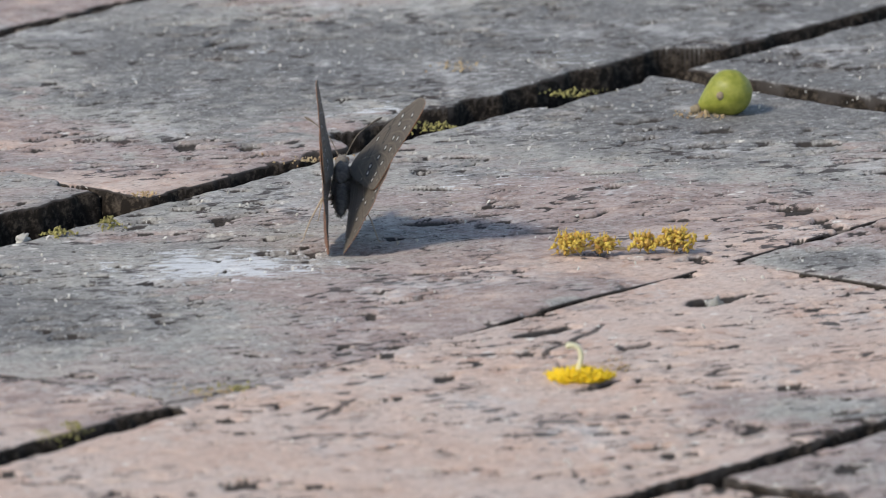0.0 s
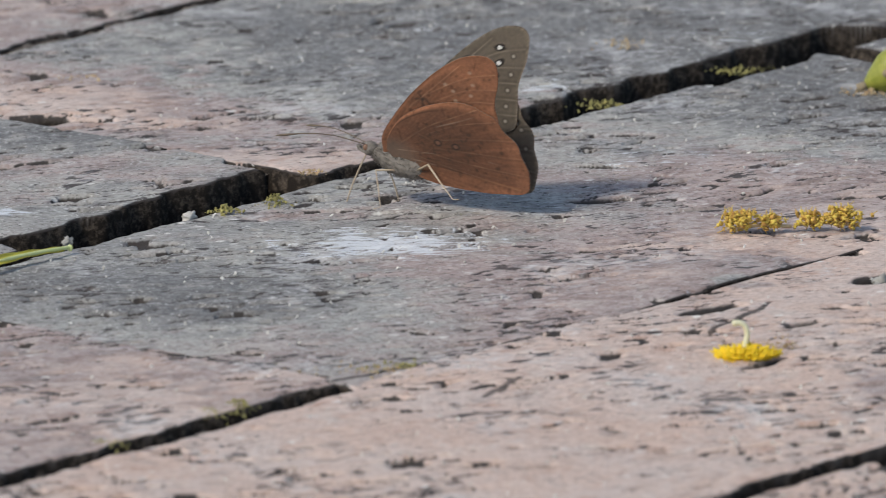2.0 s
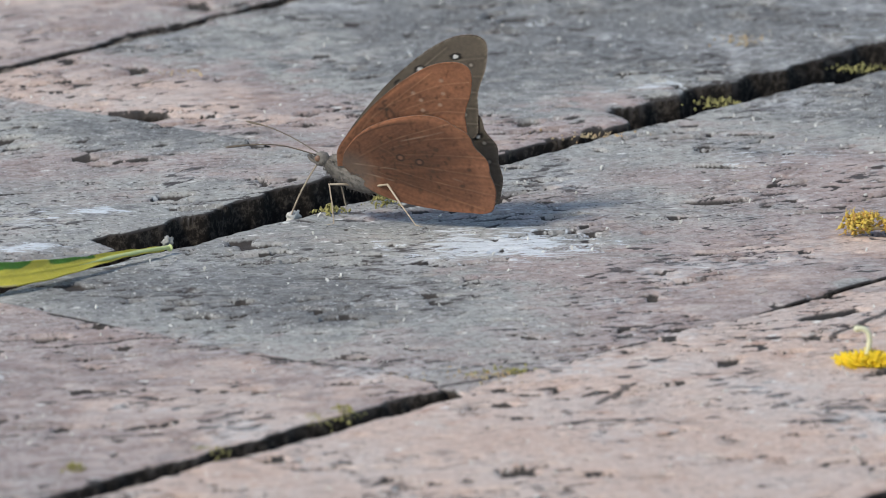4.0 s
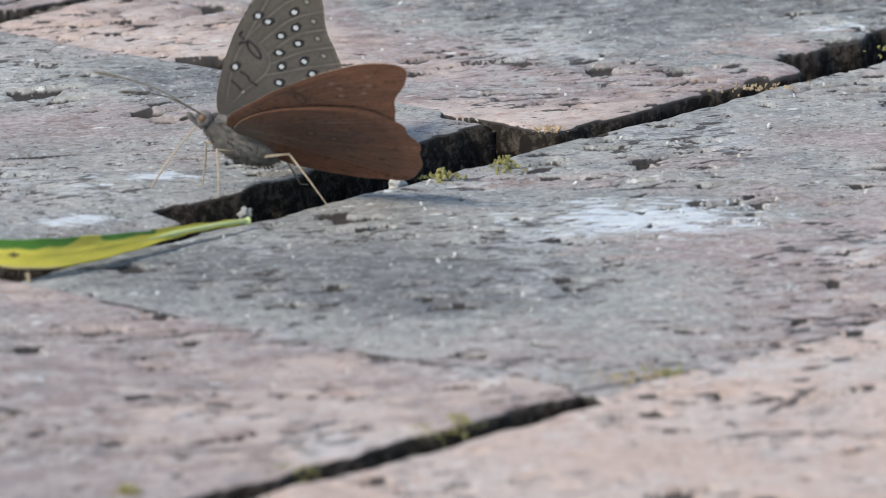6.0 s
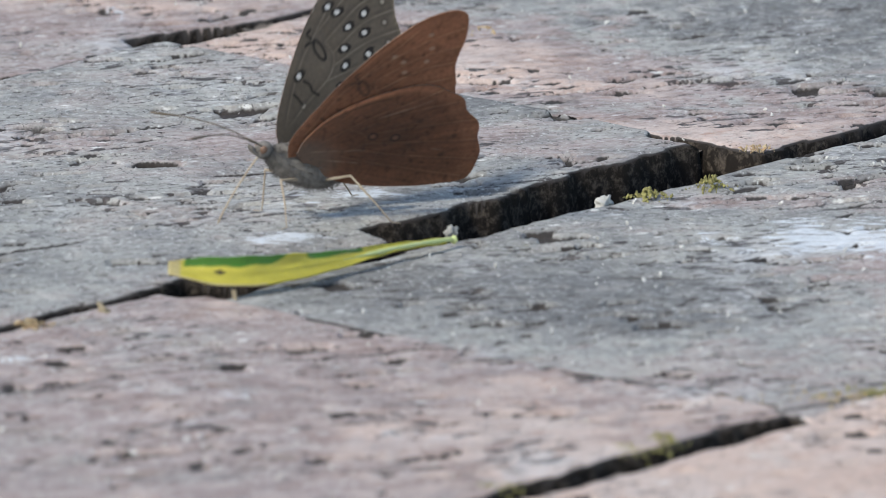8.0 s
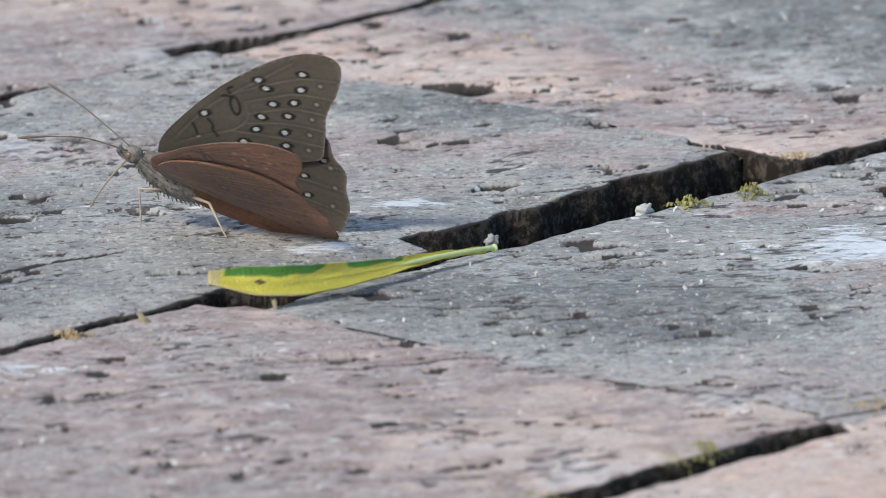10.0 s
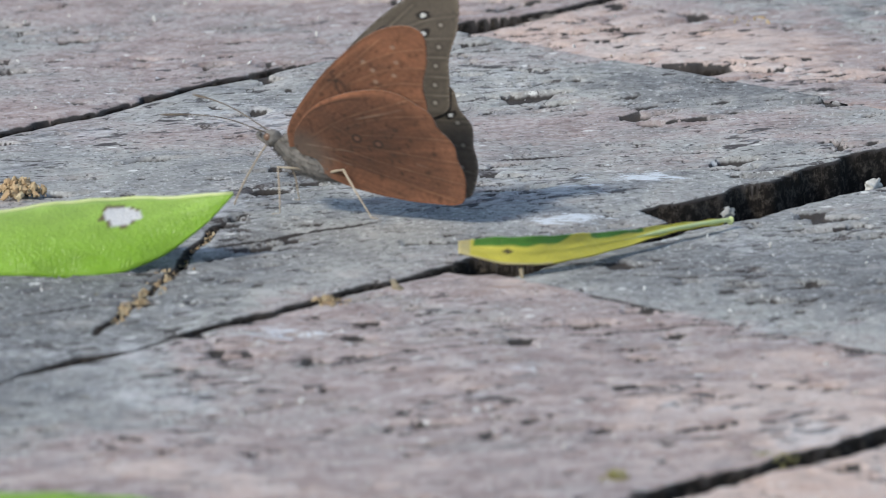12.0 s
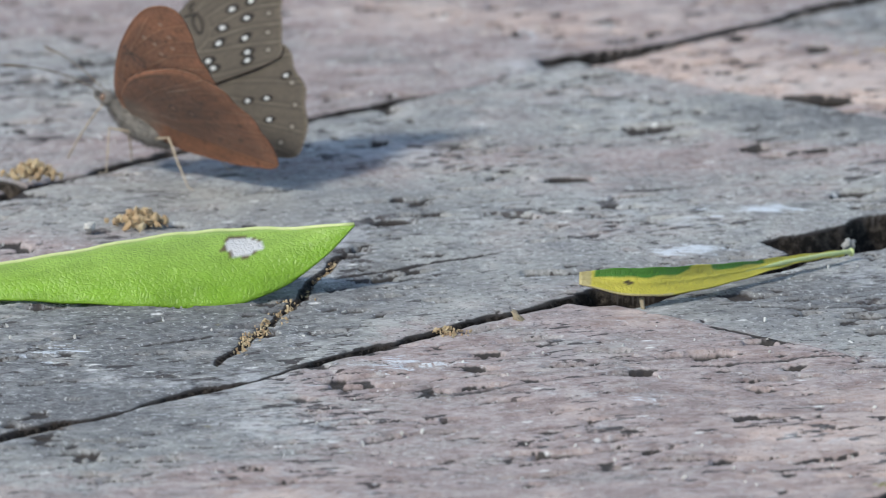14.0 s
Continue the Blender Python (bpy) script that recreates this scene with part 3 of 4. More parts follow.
def wing(name, outline, hind, left, parent):
    """One wing, a thin solid blade: its upper scales on the inner side, its under scales on the outer side."""
    curve = np.array([(p.x, p.y) for p in arc([(*p, 0) for p in outline] + [(*outline[0], 0)], 22)])
    n, rings = len(curve), 110
    share = np.linspace(0.02, 1, rings)[:, None, None]
    flat = curve[None] * share
    q, p = flat[..., 0], flat[..., 1]
    turn = np.arctan2(p, -q)
    reach = np.hypot(q, p)
    tail = step(14, 22, reach)
    margin = share[..., 0] * np.ones_like(q)
    scallop = 1 - (0.018 + 0.012 * np.sin(turn * 7)) * (0.5 + 0.5 * np.cos(turn * (26 if hind else 21))) * step(0.8, 1, margin) * tail
    scallop = scallop - 0.006 * np.abs(pn(turn * 40, turn * 0, 3 + hind)) * step(0.9, 1, margin) * tail
    q, p = q * scallop, p * scallop
    span = reach.max()
    camber = 0.5 * np.sin(np.clip(reach / span, 0, 1) * np.pi) + 0.22 * fbm(q / 6, p / 6, 5 + hind, 2)
    if hind:
        camber = camber + 0.32 / 0.6 * np.maximum(0, 0.268 * q - p) * step(2, 7, reach)

    def to_line(points):
        """How far each place lies from a smooth line."""
        line = [(v.x, v.y) for v in arc([(*c, 0) for c in points], 7)]
        best = np.full(q.shape, 99.0)
        for (aq, ap), (bq, bp) in zip(line, line[1:]):
            long2 = (bq - aq) ** 2 + (bp - ap) ** 2 + 1e-9
            f = np.clip(((q - aq) * (bq - aq) + (p - ap) * (bp - ap)) / long2, 0, 1)
            best = np.minimum(best, np.hypot(q - aq - f * (bq - aq), p - ap - f * (bp - ap)))
        return best

    far = np.min([to_line(v) for v in (HIND_VEINS if hind else FORE_VEINS)], axis=0)
    vein = np.exp(-(far / 0.10) ** 2) * step(2.0, 5.0, reach)
    beside = np.exp(-((far - 0.35) / 0.22) ** 2) * step(3.0, 7.0, reach)
    camber = camber + 0.06 * np.exp(-(far / 0.3) ** 2) + 0.05 * np.minimum(far, 1.2)
    # under scales: warm brown with darker marks; upper scales: grey brown with ringed white spots
    shade = 0.5 + 0.5 * fbm(q / 5, p / 4, 21 + hind, 3)
    speckle = fbm(q / 0.55, p / 0.55, 33 + hind, 3)
    streaky = pn(turn * 34, reach / 6, 31 + hind)
    wavy = np.exp(-((reach - (9.2 if hind else 11.5) - 1.3 * pn(turn * 9, turn * 0, 41)) / 0.22) ** 2) * step(0.1, 0.35, pn(turn * 13, turn * 0, 43))
    wavy = np.maximum(wavy, np.exp(-((reach - 15.5 - 1.5 * pn(turn * 8, turn * 0, 45)) / 0.25) ** 2) * step(0.05, 0.3, pn(turn * 15, turn * 0, 47)))
    under = np.array([0.37, 0.152, 0.078]) * (0.66 + 0.42 * shade[..., None])
    under = under * (1 + 0.24 * streaky + 0.30 * speckle)[..., None] * (1 - 0.10 * beside)[..., None]
    pale = (vein * (0.25 + 0.45 * step(0.0, 0.35, pn(reach / 3.5, turn * 9, 51))))[..., None]
    under = under * (1 - pale) + np.array([0.56, 0.30, 0.17]) * pale
    under = under * (1 - 0.5 * wavy[..., None]) * (1 - 0.55 * step(0.30, 0.42, pn(q / 0.9, p / 1.4, 55)) * 0.6)[..., None]
    upper = np.array([0.168, 0.138, 0.108]) * (0.84 + 0.24 * shade[..., None]) * (1 + 0.14 * speckle + 0.10 * streaky)[..., None]
    upper = upper * (1 - 0.30 * (1 - step(3, 12, reach)))[..., None] * (1 - 0.16 * beside)[..., None]
    pale = (vein * (0.15 + 0.24 * step(-0.2, 0.3, pn(reach / 4, turn * 7, 53))))[..., None]
    upper = upper * (1 - pale) + np.array([0.42, 0.36, 0.29]) * pale
    if hind:
        core = np.exp(-(((q + 11) / 9) ** 2 + ((p - 1.5) / 6.5) ** 2))
        under = under * (1 - 0.5 * core[..., None]) * np.array([0.88, 0.88, 0.90])
        root = 1 - step(2.5, 7.0, np.hypot(q, p * 1.2 + 1.5))
        under = under * (1 - 0.7 * root[..., None]) + np.array([0.20, 0.155, 0.125]) * 0.7 * root[..., None]
        edge = np.exp(-((margin - 0.955) / 0.03) ** 2) * step(0.35, 0.6, turn)
        under = under * (1 + 0.35 * edge[..., None])
        front = step(0.86, 0.93, margin) * step(0.62, 0.8, turn) * (1 - step(1.9, 2.3, turn))
        # bright orange front edge, with a thin shadow line painted inside it
        under = under * (1 + 0.42 * front[..., None]) * (1 - 0.45 * (np.exp(-((margin - 0.85) / 0.018) ** 2) * step(0.62, 0.8, turn))[..., None])
        rim_band = step(0.86, 0.93, margin) * step(0.2, 0.6, np.cos(turn - 0.75))
        under = under * (1 + 0.34 * rim_band[..., None])
    else:
        band = np.exp(-((reach - 13 - 2.5 * np.sin(turn * 3)) / 1.4) ** 2)
        under = under * (1 - 0.2 * band[..., None])
        costa = step(0.94, 0.985, margin) * step(0.85, 1.1, turn)
        upper = upper * (1 - 0.35 * costa[..., None])
        frost = costa * step(0.35, 0.9, fbm(q / 0.7, p / 0.7, 61, 2) + 0.8 * step(12, 24, reach))
        upper = upper * (1 - 0.7 * frost[..., None]) + np.array([0.46, 0.43, 0.40]) * 0.7 * frost[..., None]
        under = under * (1 - 0.15 * costa[..., None])
        tip = step(16, 25, reach)
        under = under * (1 + 0.30 * tip[..., None])
        under = under * (1 + 0.45 * (np.exp(-((margin - 0.9) / 0.05) ** 2) * step(0.8, 1.0, turn))[..., None])
    rim_pale = (0.5 * step(0.975, 0.998, margin) * tail * step(-0.3, 0.3, pn(turn * 60, turn * 0, 71)))[..., None]
    upper = upper * (1 - rim_pale) + np.array([0.45, 0.37, 0.28]) * rim_pale

    def eyed(cloth, spots, size):
        """White spots, each set in a black dash that runs towards the margin."""
        for i, (a, b) in enumerate(spots):
            lean = 0.35 + 0.25 * math.sin(5.0 * i)
            along, aside = (q - a) * math.cos(lean) - (p - b) * math.sin(lean), (q - a) * math.sin(lean) + (p - b) * math.cos(lean)
            ragged = 1 + 0.25 * pn(q / 0.4, p / 0.4, 80 + i)
            black = (1 - step(0.75, 1.1, np.hypot(along / (1.5 * size), aside / (0.85 * size)) * ragged))[..., None]
            cloth = cloth * (1 - black) + np.array((0.018, 0.015, 0.014)) * black
            white = (1 - step(0.75, 1.05, np.hypot((along - 0.08 * size) / (0.60 * size), aside / (0.50 * size)) * ragged))[..., None]
            cloth = cloth * (1 - white) + np.array((0.86, 0.86, 0.85)) * white
        return cloth

    def inked(cloth, points, width, force):
        k = (force * (1 - step(0.6 * width, 1.3 * width, to_line(points))))[..., None]
        return cloth * (1 - k) + np.array((0.022, 0.018, 0.016)) * k

    def dab(cloth, spots, radius, colour, soft=0.15, force=1.0):
        for a, b in spots:
            k = force * (1 - step(radius - soft, radius + soft, np.hypot((q - a) * 0.95, p - b)))
            cloth = cloth * (1 - k[..., None]) + np.array(colour) * k[..., None]
        return cloth

    spots, dots = (HIND_SPOTS, HIND_DOTS) if hind else (FORE_SPOTS, FORE_DOTS)
    upper = eyed(upper, spots, 0.62 if hind else 0.74)
    upper = dab(upper, dots, 0.55, (0.07, 0.06, 0.05), 0.25, 0.6)
    upper = dab(upper, dots, 0.26, (0.60, 0.54, 0.46), 0.12, 0.7)
    if hind:
        under = dab(under, [(-9.6, 2.6), (-12.6, 2.0)], 0.68, (0.045, 0.022, 0.014), 0.12, 0.95)
        under = dab(under, [(-9.6, 2.6), (-12.6, 2.0)], 0.38, (0.25, 0.115, 0.07), 0.12)
        for qa, pa, qb, pb in ((-1.5, 0.6, -9.5, 0.3), (-9.5, 5.6, -17.5, 8.2), (-17.3, -0.6, -19.6, -1.3), (-3, -0.9, -8.5, -2.0)):
            length = math.hypot(qb - qa, pb - pa)
            s = ((q - qa) * (qb - qa) + (p - pa) * (pb - pa)) / length
            off = np.abs((q - qa) * (pb - pa) - (p - pa) * (qb - qa)) / length
            k = 0.34 * (1 - step(0.05, 0.2, off)) * (0.6 + 0.8 * pn(s / 1.5, s * 0 + qa, 3)) * step(0, 1, s) * (1 - step(length - 1, length, s))
            under = under * (1 - k[..., None]) + np.array((0.60, 0.44, 0.32)) * k[..., None]
        under = dab(under, [(-20.4, 1.2), (-19.0, -2.0), (-15.5, 4.5), (-17.4, 3.0), (-14.6, 0.4)], 0.34, (0.10, 0.045, 0.025), 0.16, 0.85)
        fold = np.exp(-((p + 1.4 + 0.16 * q) / 0.4) ** 2) * step(5, 9, reach)
        under = under * (1 + 0.30 * fold[..., None])
    else:
        ring = [(-8.2 + 0.62 * math.cos(v) + 0.35 * math.sin(v), 10.6 + 1.35 * math.sin(v)) for v in np.linspace(0.2, 6.3, 9)]
        for points in (ring, [(-7.4, 12.3), (-7.0, 12.9), (-7.6, 13.4)], [(-6.4, 11.6), (-7.2, 11.8), (-7.7, 11.6)], [(-4.9, 7.4), (-5.6, 6.7), (-5.7, 5.9), (-6.4, 5.2)], [(-3.0, 6.1), (-3.4, 5.5), (-3.8, 4.6)]):
            upper = inked(upper, points, 0.2, 0.97)
            under = inked(under, points, 0.22, 0.55)
        under = dab(under, [(-12.0, 15.4), (-13.2, 14.2), (-16.6, 18.4), (-16.8, 16.0), (-16.2, 13.8), (-13.4, 12.4)], 0.30, (0.62, 0.42, 0.30), 0.2, 0.75)
        under = dab(under, FORE_DOTS[:5], 0.3, (0.2, 0.08, 0.04), 0.2, 0.5)
    half = 0.07
    out = 1 if left else -1
    push = 0.5 * out if hind else 0.0
    verts, paint = [], []
    for cloth, offset in ((under, half * out), (upper, -half * out)):
        verts.append(np.stack([q, camber * 0.6 * out + offset + push, p], -1).reshape(-1, 3))
        paint.append(cloth.reshape(-1, 3))
    verts, paint = np.concatenate(verts) * MM, np.clip(np.concatenate(paint), 0.01, 0.9)
    block = rings * n
    ids = np.arange(2 * block).reshape(2, rings, n)
    quads = np.stack([ids[:, :-1, :-1], ids[:, :-1, 1:], ids[:, 1:, 1:], ids[:, 1:, :-1]], -1)
    flip = 1 if left else 0
    quads[flip] = quads[flip][..., ::-1]
    rim = np.stack([ids[0, -1, :-1], ids[0, -1, 1:], ids[1, -1, 1:], ids[1, -1, :-1]], -1)
    faces = np.concatenate([quads.reshape(-1, 4), rim]).tolist()
    mesh = bpy.data.meshes.new(name)
    mesh.from_pydata(verts.tolist(), [], faces)
    layer = mesh.attributes.new("paint", "FLOAT_COLOR", "POINT")
    layer.data.foreach_set("color", np.concatenate([paint, np.ones((len(paint), 1))], 1).ravel().astype(np.float32))
    for poly in mesh.polygons:
        poly.use_smooth = True
    mesh.materials.append(WING)
    ob = new(name, mesh)
    ob.parent = parent
    return ob


def butterfly():
    thing = tagged(new("butterfly"), "brown butterfly with white-spotted grey upper wings, walking over bricks", "butterfly")
    line = arc([(3.4, 0, 9.0), (1.9, 0, 8.0), (0.0, 0, 6.9), (-2.4, 0, 6.0), (-5.0, 0, 5.3), (-7.0, 0, 4.9)], 5)
    girth = np.interp(np.linspace(0, 1, len(line)), [0, 0.12, 0.3, 0.5, 0.72, 0.9, 1], [0.6, 1.1, 1.8, 2.2, 2.0, 1.3, 0.4])
    bm = tube(bmesh.new(), [Vector(p) * MM for p in line], [float(g) * MM for g in girth], 18)
    for v in bm.verts:
        v.co.y *= 0.8
        v.co += Vector((0, 0.15, 0.25)) * MM * noise.noise(v.co * 900)
    fur_on(bm, 1500, 0.8, 3)
    blob(bm, (-0.8 * MM, 0, 8.6 * MM), (3.4 * MM, 1.35 * MM, 1.3 * MM), Matrix.Rotation(radians(-14), 4, "Y"), 0.2, 4, 5)
    fur_on(bm, 700, 1.0, 8)
    part("thorax", bm, FUR, thing, "grey-brown furry thorax")
    bm = blob(bmesh.new(), (-7.6 * MM, 0, 6.0 * MM), (5.8 * MM, 1.0 * MM, 1.05 * MM), Matrix.Rotation(radians(-15), 4, "Y"), 0.08, 4, 2)
    fur_on(bm, 500, 0.7, 6)
    part("abdomen", bm, FUR, thing, "slim grey-brown abdomen")
    bm = blob(bmesh.new(), (3.8 * MM, 0, 9.4 * MM), (1.3 * MM, 1.05 * MM, 1.15 * MM), None, 0.12, 3, 3)
    fur_on(bm, 70, 0.35, 4)
    head = part("head", bm, FUR, thing, "small furry head")
    for side in (1, -1):
        part("eye", blob(bmesh.new(), (4.2 * MM, side * 0.8 * MM, 9.7 * MM), (0.48 * MM, 0.36 * MM, 0.52 * MM), None, 0, 3), EYE_SKIN, head, "dark brown eye")
        part("palp", tube(bmesh.new(), [Vector(p) * MM for p in arc([(4.7, side * 0.35, 9.0), (5.4, side * 0.4, 9.5), (5.8, side * 0.35, 10.3)], 4)], [0.28 * MM] * 8 + [0.08 * MM]), FUR, head)
        line = [Vector(p) * MM for p in arc([(4.4, side * 0.5, 10.2), (9.0, side * 2.2, 12.4), (13.0, side * 4.2, 13.4), (17.0, side * 6.2, 13.8)], 6)]
        widths = [0.09 * MM] * (len(line) - 6) + [0.10 * MM, 0.13 * MM, 0.18 * MM, 0.21 * MM, 0.18 * MM, 0.08 * MM]
        part("antenna", tube(bmesh.new(), line, widths), FEELER, head, "thin dark clubbed antenna")
    part("proboscis", tube(bmesh.new(), [Vector(p) * MM for p in arc([(4.6, 0, 8.6), (5.6, 0, 7.3), (7.6, 0, 4.4), (9.2, 0, 1.6), (9.8, 0, 0.3)], 6)], 0.13 * MM), LEG, head, "thin curved straw-coloured proboscis")
    for side in (1, -1):
        for points in ([(-1.2, 0.9, 5.4), (2.4, 2.4, 6.0), (2.1, 3.2, 3.2), (2.0, 3.8, 0.15), (3.0, 4.3, 0.1)],
                       [(-4.0, 1.0, 5.0), (-7.0, 3.0, 5.9), (-9.4, 4.8, 3.0), (-11.6, 6.0, 0.2), (-12.7, 6.4, 0.1)]):
            line = [Vector((x, side * y, z)) * MM for x, y, z in points]
            part("leg", tube(bmesh.new(), line, [0.24 * MM, 0.19 * MM, 0.13 * MM, 0.09 * MM, 0.06 * MM]), LEG, thing, "thin straw-coloured jointed leg")
    wings = {}
    for side, left in (("left", True), ("right", False)):
        wings[side] = (wing("forewing", FORE, False, left, thing), wing("hindwing", HIND, True, left, thing))
    return thing, wings


def fur_on(bm, count, length, seed):
    """Short hairs standing on the skin."""
    rng = random.Random(seed)
    bm.verts.ensure_lookup_table()
    bm.normal_update()
    roots = [(v.co.copy(), v.normal.copy()) for v in bm.verts]
    for _ in range(count):
        co, way = roots[rng.randrange(len(roots))]
        way = (way + Vector((-0.7, rng.uniform(-0.4, 0.4), rng.uniform(-0.4, 0.3)))).normalized()
        side = way.orthogonal().normalized() * 0.06 * MM
        tipped = co + way * length * MM * rng.uniform(0.4, 1)
        a, b, c, d = bm.verts.new(co + side), bm.verts.new(co - side), bm.verts.new(co + way.cross(side)), bm.verts.new(tipped)
        for tri in ((a, b, d), (b, c, d), (c, a, d)):
            bm.faces.new(tri)


def outlying_bricks(paving):
    """The paving farther out: bevelled bricks in the same bond, too many to pick apart."""
    rng = random.Random(12)
    verts, faces = [], []
    for course in range(-36, 37):
        low = 7 + course * 101.0
        for k in range(-15, 16):
            u = 241 * k + (120 if course % 2 else 10)
            uc, vc = u + 119, low + 48
            if -420 < vc < 420 and -430 < uc < 450 or math.hypot(uc, vc) > 3500:
                continue
            lift = rng.uniform(-0.8, 0.8) - (3.5 if -700 < vc < 640 and -860 < uc < 1000 else 0)
            base = len(verts)
            for inset, z in ((0, -30), (0, -2.0), (1.2, -0.5), (4, 0)):
                for a, b in ((inset, inset), (237.5 - inset, inset), (237.5 - inset, 97 - inset), (inset, 97 - inset)):
                    x, y = to_plan(u + a, low + b)
                    verts.append((x * MM, y * MM, (z + lift + rng.uniform(-0.2, 0.2)) * MM))
            for ring in range(3):
                for j in range(4):
                    a, b = base + ring * 4 + j, base + ring * 4 + (j + 1) % 4
                    faces.append((a, b, b + 4, a + 4))
            faces.append((base + 12, base + 13, base + 14, base + 15))
    mesh = bpy.data.meshes.new("outlying_brick")
    mesh.from_pydata(verts, [], faces)
    soots = np.repeat([rng.uniform(0.1, 1.0) for _ in range(len(verts) // 16)], 16)
    mesh.attributes.new("soot", "FLOAT", "POINT").data.foreach_set("value", soots.astype(np.float32))
    mesh.materials.append(BRICK)
    ob = new("outlying_brick", mesh)
    ob.parent = paving
    tagged(ob, kind="stuff")


def paving():
    thing = tagged(new("pavement"), "worn brick paving in running bond, sooty grey and pink", "pavement", kind="structure")
    # course between the deep joint and the next one towards the viewer
    brick(thing, (-45.2, 193.5, -97.4, -1.2), [("v1", 160, 190, 2.5)],
          [((70, 97), (84, 93), 0.9, 1.6), ((-14, -35), (14, -34), 0.6, 0.9), ((80, 34), (91, 35), 2.2, 1.3), ((82, 58), (92, 57), 1.3, 1.4), ((88, 82), (96, 84), 1.5, 1.3), ((30, 22), (33, 23), 2.0, 0.8),
           ((47, 20), (58, 22), 0.9, 0.9), ((20, -22), (34, -24), 0.9, 0.9), ((108, 66), (122, 70), 1.1, 1.3), ((122, 33), (131, 34), 1.2, 1.2), ((104, 12), (120, 5), 1.0, 1.0)],
          flush=[("u0", -98, -6), ("v0", -60, 240)], soot=(0.78, -0.45, 0.6), seed=11, lift=0.1, res=0.48)
    brick(thing, (-287, -46.8, -95.0, 6.3), [("v0", -120, -50, 0.8)],
          [((-54, -89), (-18, -70), 0.6, 0.8), ((-19, -70), (5, -60), 0.6, 1.0), ((-26, -40), (-13, -35), 0.6, 1.0), ((-66, -84), (-58, -82), 0.6, 1.3), ((-46, -92), (-38, -90), 1.6, 0.8)], flush=[("u1", -88, -4)], soot=(0.50, -0.05, 0.25), seed=12, lift=0.3, res=0.55)
    brick(thing, (200.5, 436, -96, -2), soot=(2.1, 0, 0), seed=13)
    # the sooty course behind the deep joint
    brick(thing, (-180, 61.2, 0.9, 104), [("v0", -6.5, 70, 7.6), ("v0", -200, -35, 5.7), ("v0", -170, -139, 2.2)],
          [((-79, -71), (-72, -41), 0.7, 3.0), ((-72.3, -42), (-65, -6), 0.75, 3.0), ((-66, -22.5), (-45, -5), 0.65, 1.6), ((-90, -61), (-78, -53), 0.6, 1.2), ((-40, 38), (-34, 39.5), 2.4, 2.2), ((-62, 11), (-57, 13), 2.6, 2.2),
           ((-30, 33), (-20, 36), 0.6, 1.6), ((-57, 60), (-50, 62), 1.3, 1.0), ((-80, 30), (-72, 33), 1.2, 1.0)],
          flush=[("u1", 22, 98)], soot=(0.95, 0.05, -0.05), seed=14, lift=0.75, lean=(1.5, 0.2), res=0.48)
    brick(thing, (65.6, 305, 1.5, 104), [("v0", 118, 214, 7.0), ("u0", 60, 104, 2.0)],
          [((-8, 93), (1, 96), 4.5, 2.6), ((20, 88), (26, 90), 1.6, 1.4), ((66, 82), (74, 85), 2.4, 2.0), ((30, 70), (42, 74), 0.9, 0.9)], flush=[("u0", 22, 98)], soot=(0.85, 1.3, -0.1), seed=15, lift=0.35, res=0.55)
    brick(thing, (-425, -184, 6, 104), soot=(0.9, 0, 0), seed=16, res=1.5)
    # towards the viewer
    brick(thing, (-153, 86.5, -184.4, -97.8), (),
          [((100, -63), (111, -40), 0.8, 1.0), ((64, -106), (71, -92), 0.9, 0.9), ((96, -50), (106, -42), 2.2, 1.5), ((124, -28), (131, -23), 3.2, 1.8), ((104, -88), (112, -80), 1.6, 1.1), ((112, -60), (118, -55), 2.0, 1.1)],
          flush=[("v1", -42, 84), ("u1", -152, -96)], soot=(-0.15, 0.15, -0.5), seed=17, res=0.55)
    brick(thing, (87.4, 330, -184, -99.5), flush=[("u0", -152, -96)], soot=(0.95, 0.2, 0.1), seed=18, lift=0.35)
    brick(thing, (-395, -156, -184, -96), soot=(0.4, 0, 0), seed=19, res=1.5)
    brick(thing, (-31, 207, -276, -187.6), soot=(0.55, 0, 0.2), seed=20)
    brick(thing, (-275, -35, -276, -187.6), soot=(0.3, 0, 0), seed=21, res=1.2)
    # far courses
    brick(thing, (-42, 197, 106.8, 205), [("v0", 64, 80, 3.5), ("v0", -30, 6, 1.5), ("v0", 6, 38, 2.6)], soot=(0.5, -0.5, 0), seed=22, res=0.65)
    brick(thing, (-285, -46, 106.8, 205), soot=(0.7, 0, 0), seed=23)
    for course, (low, high, shift) in enumerate([(209, 306, 120), (310, 407, 10), (411, 508, 120), (-374, -280, -150), (-472, -378, -40), (-570, -476, -150), (512, 609, 10), (-668, -574, -40)]):
        for k in range(-3, 4):
            u = shift + 241 * k
            near = low == 209 and -1 <= k <= 0
            brick(thing, (u, u + 237.5, low, high), soot=(0.5 + 0.3 * math.sin(k * 3 + course), 0, 0), seed=60 + course * 9 + k, res=1.0 if near else 6.0)
    for k, (low, high, ends) in enumerate([(-96, -1, (440, 681)), (6, 104, (309, 550)), (-183, -101, (334, 575)), (-276, -188, (211, 452)), (109, 205, (200.5, 441)), (-91, 2, (-531, -290)), (6, 104, (-669, -428)), (-184, -96, (-639, -398)), (-276, -188, (-519, -278)), (109, 205, (-529, -288))]):
        brick(thing, (ends[0], ends[1] - 3.5, low, high), soot=(0.5, 0, 0), seed=160 + k, res=6.0)
    outlying_bricks(thing)
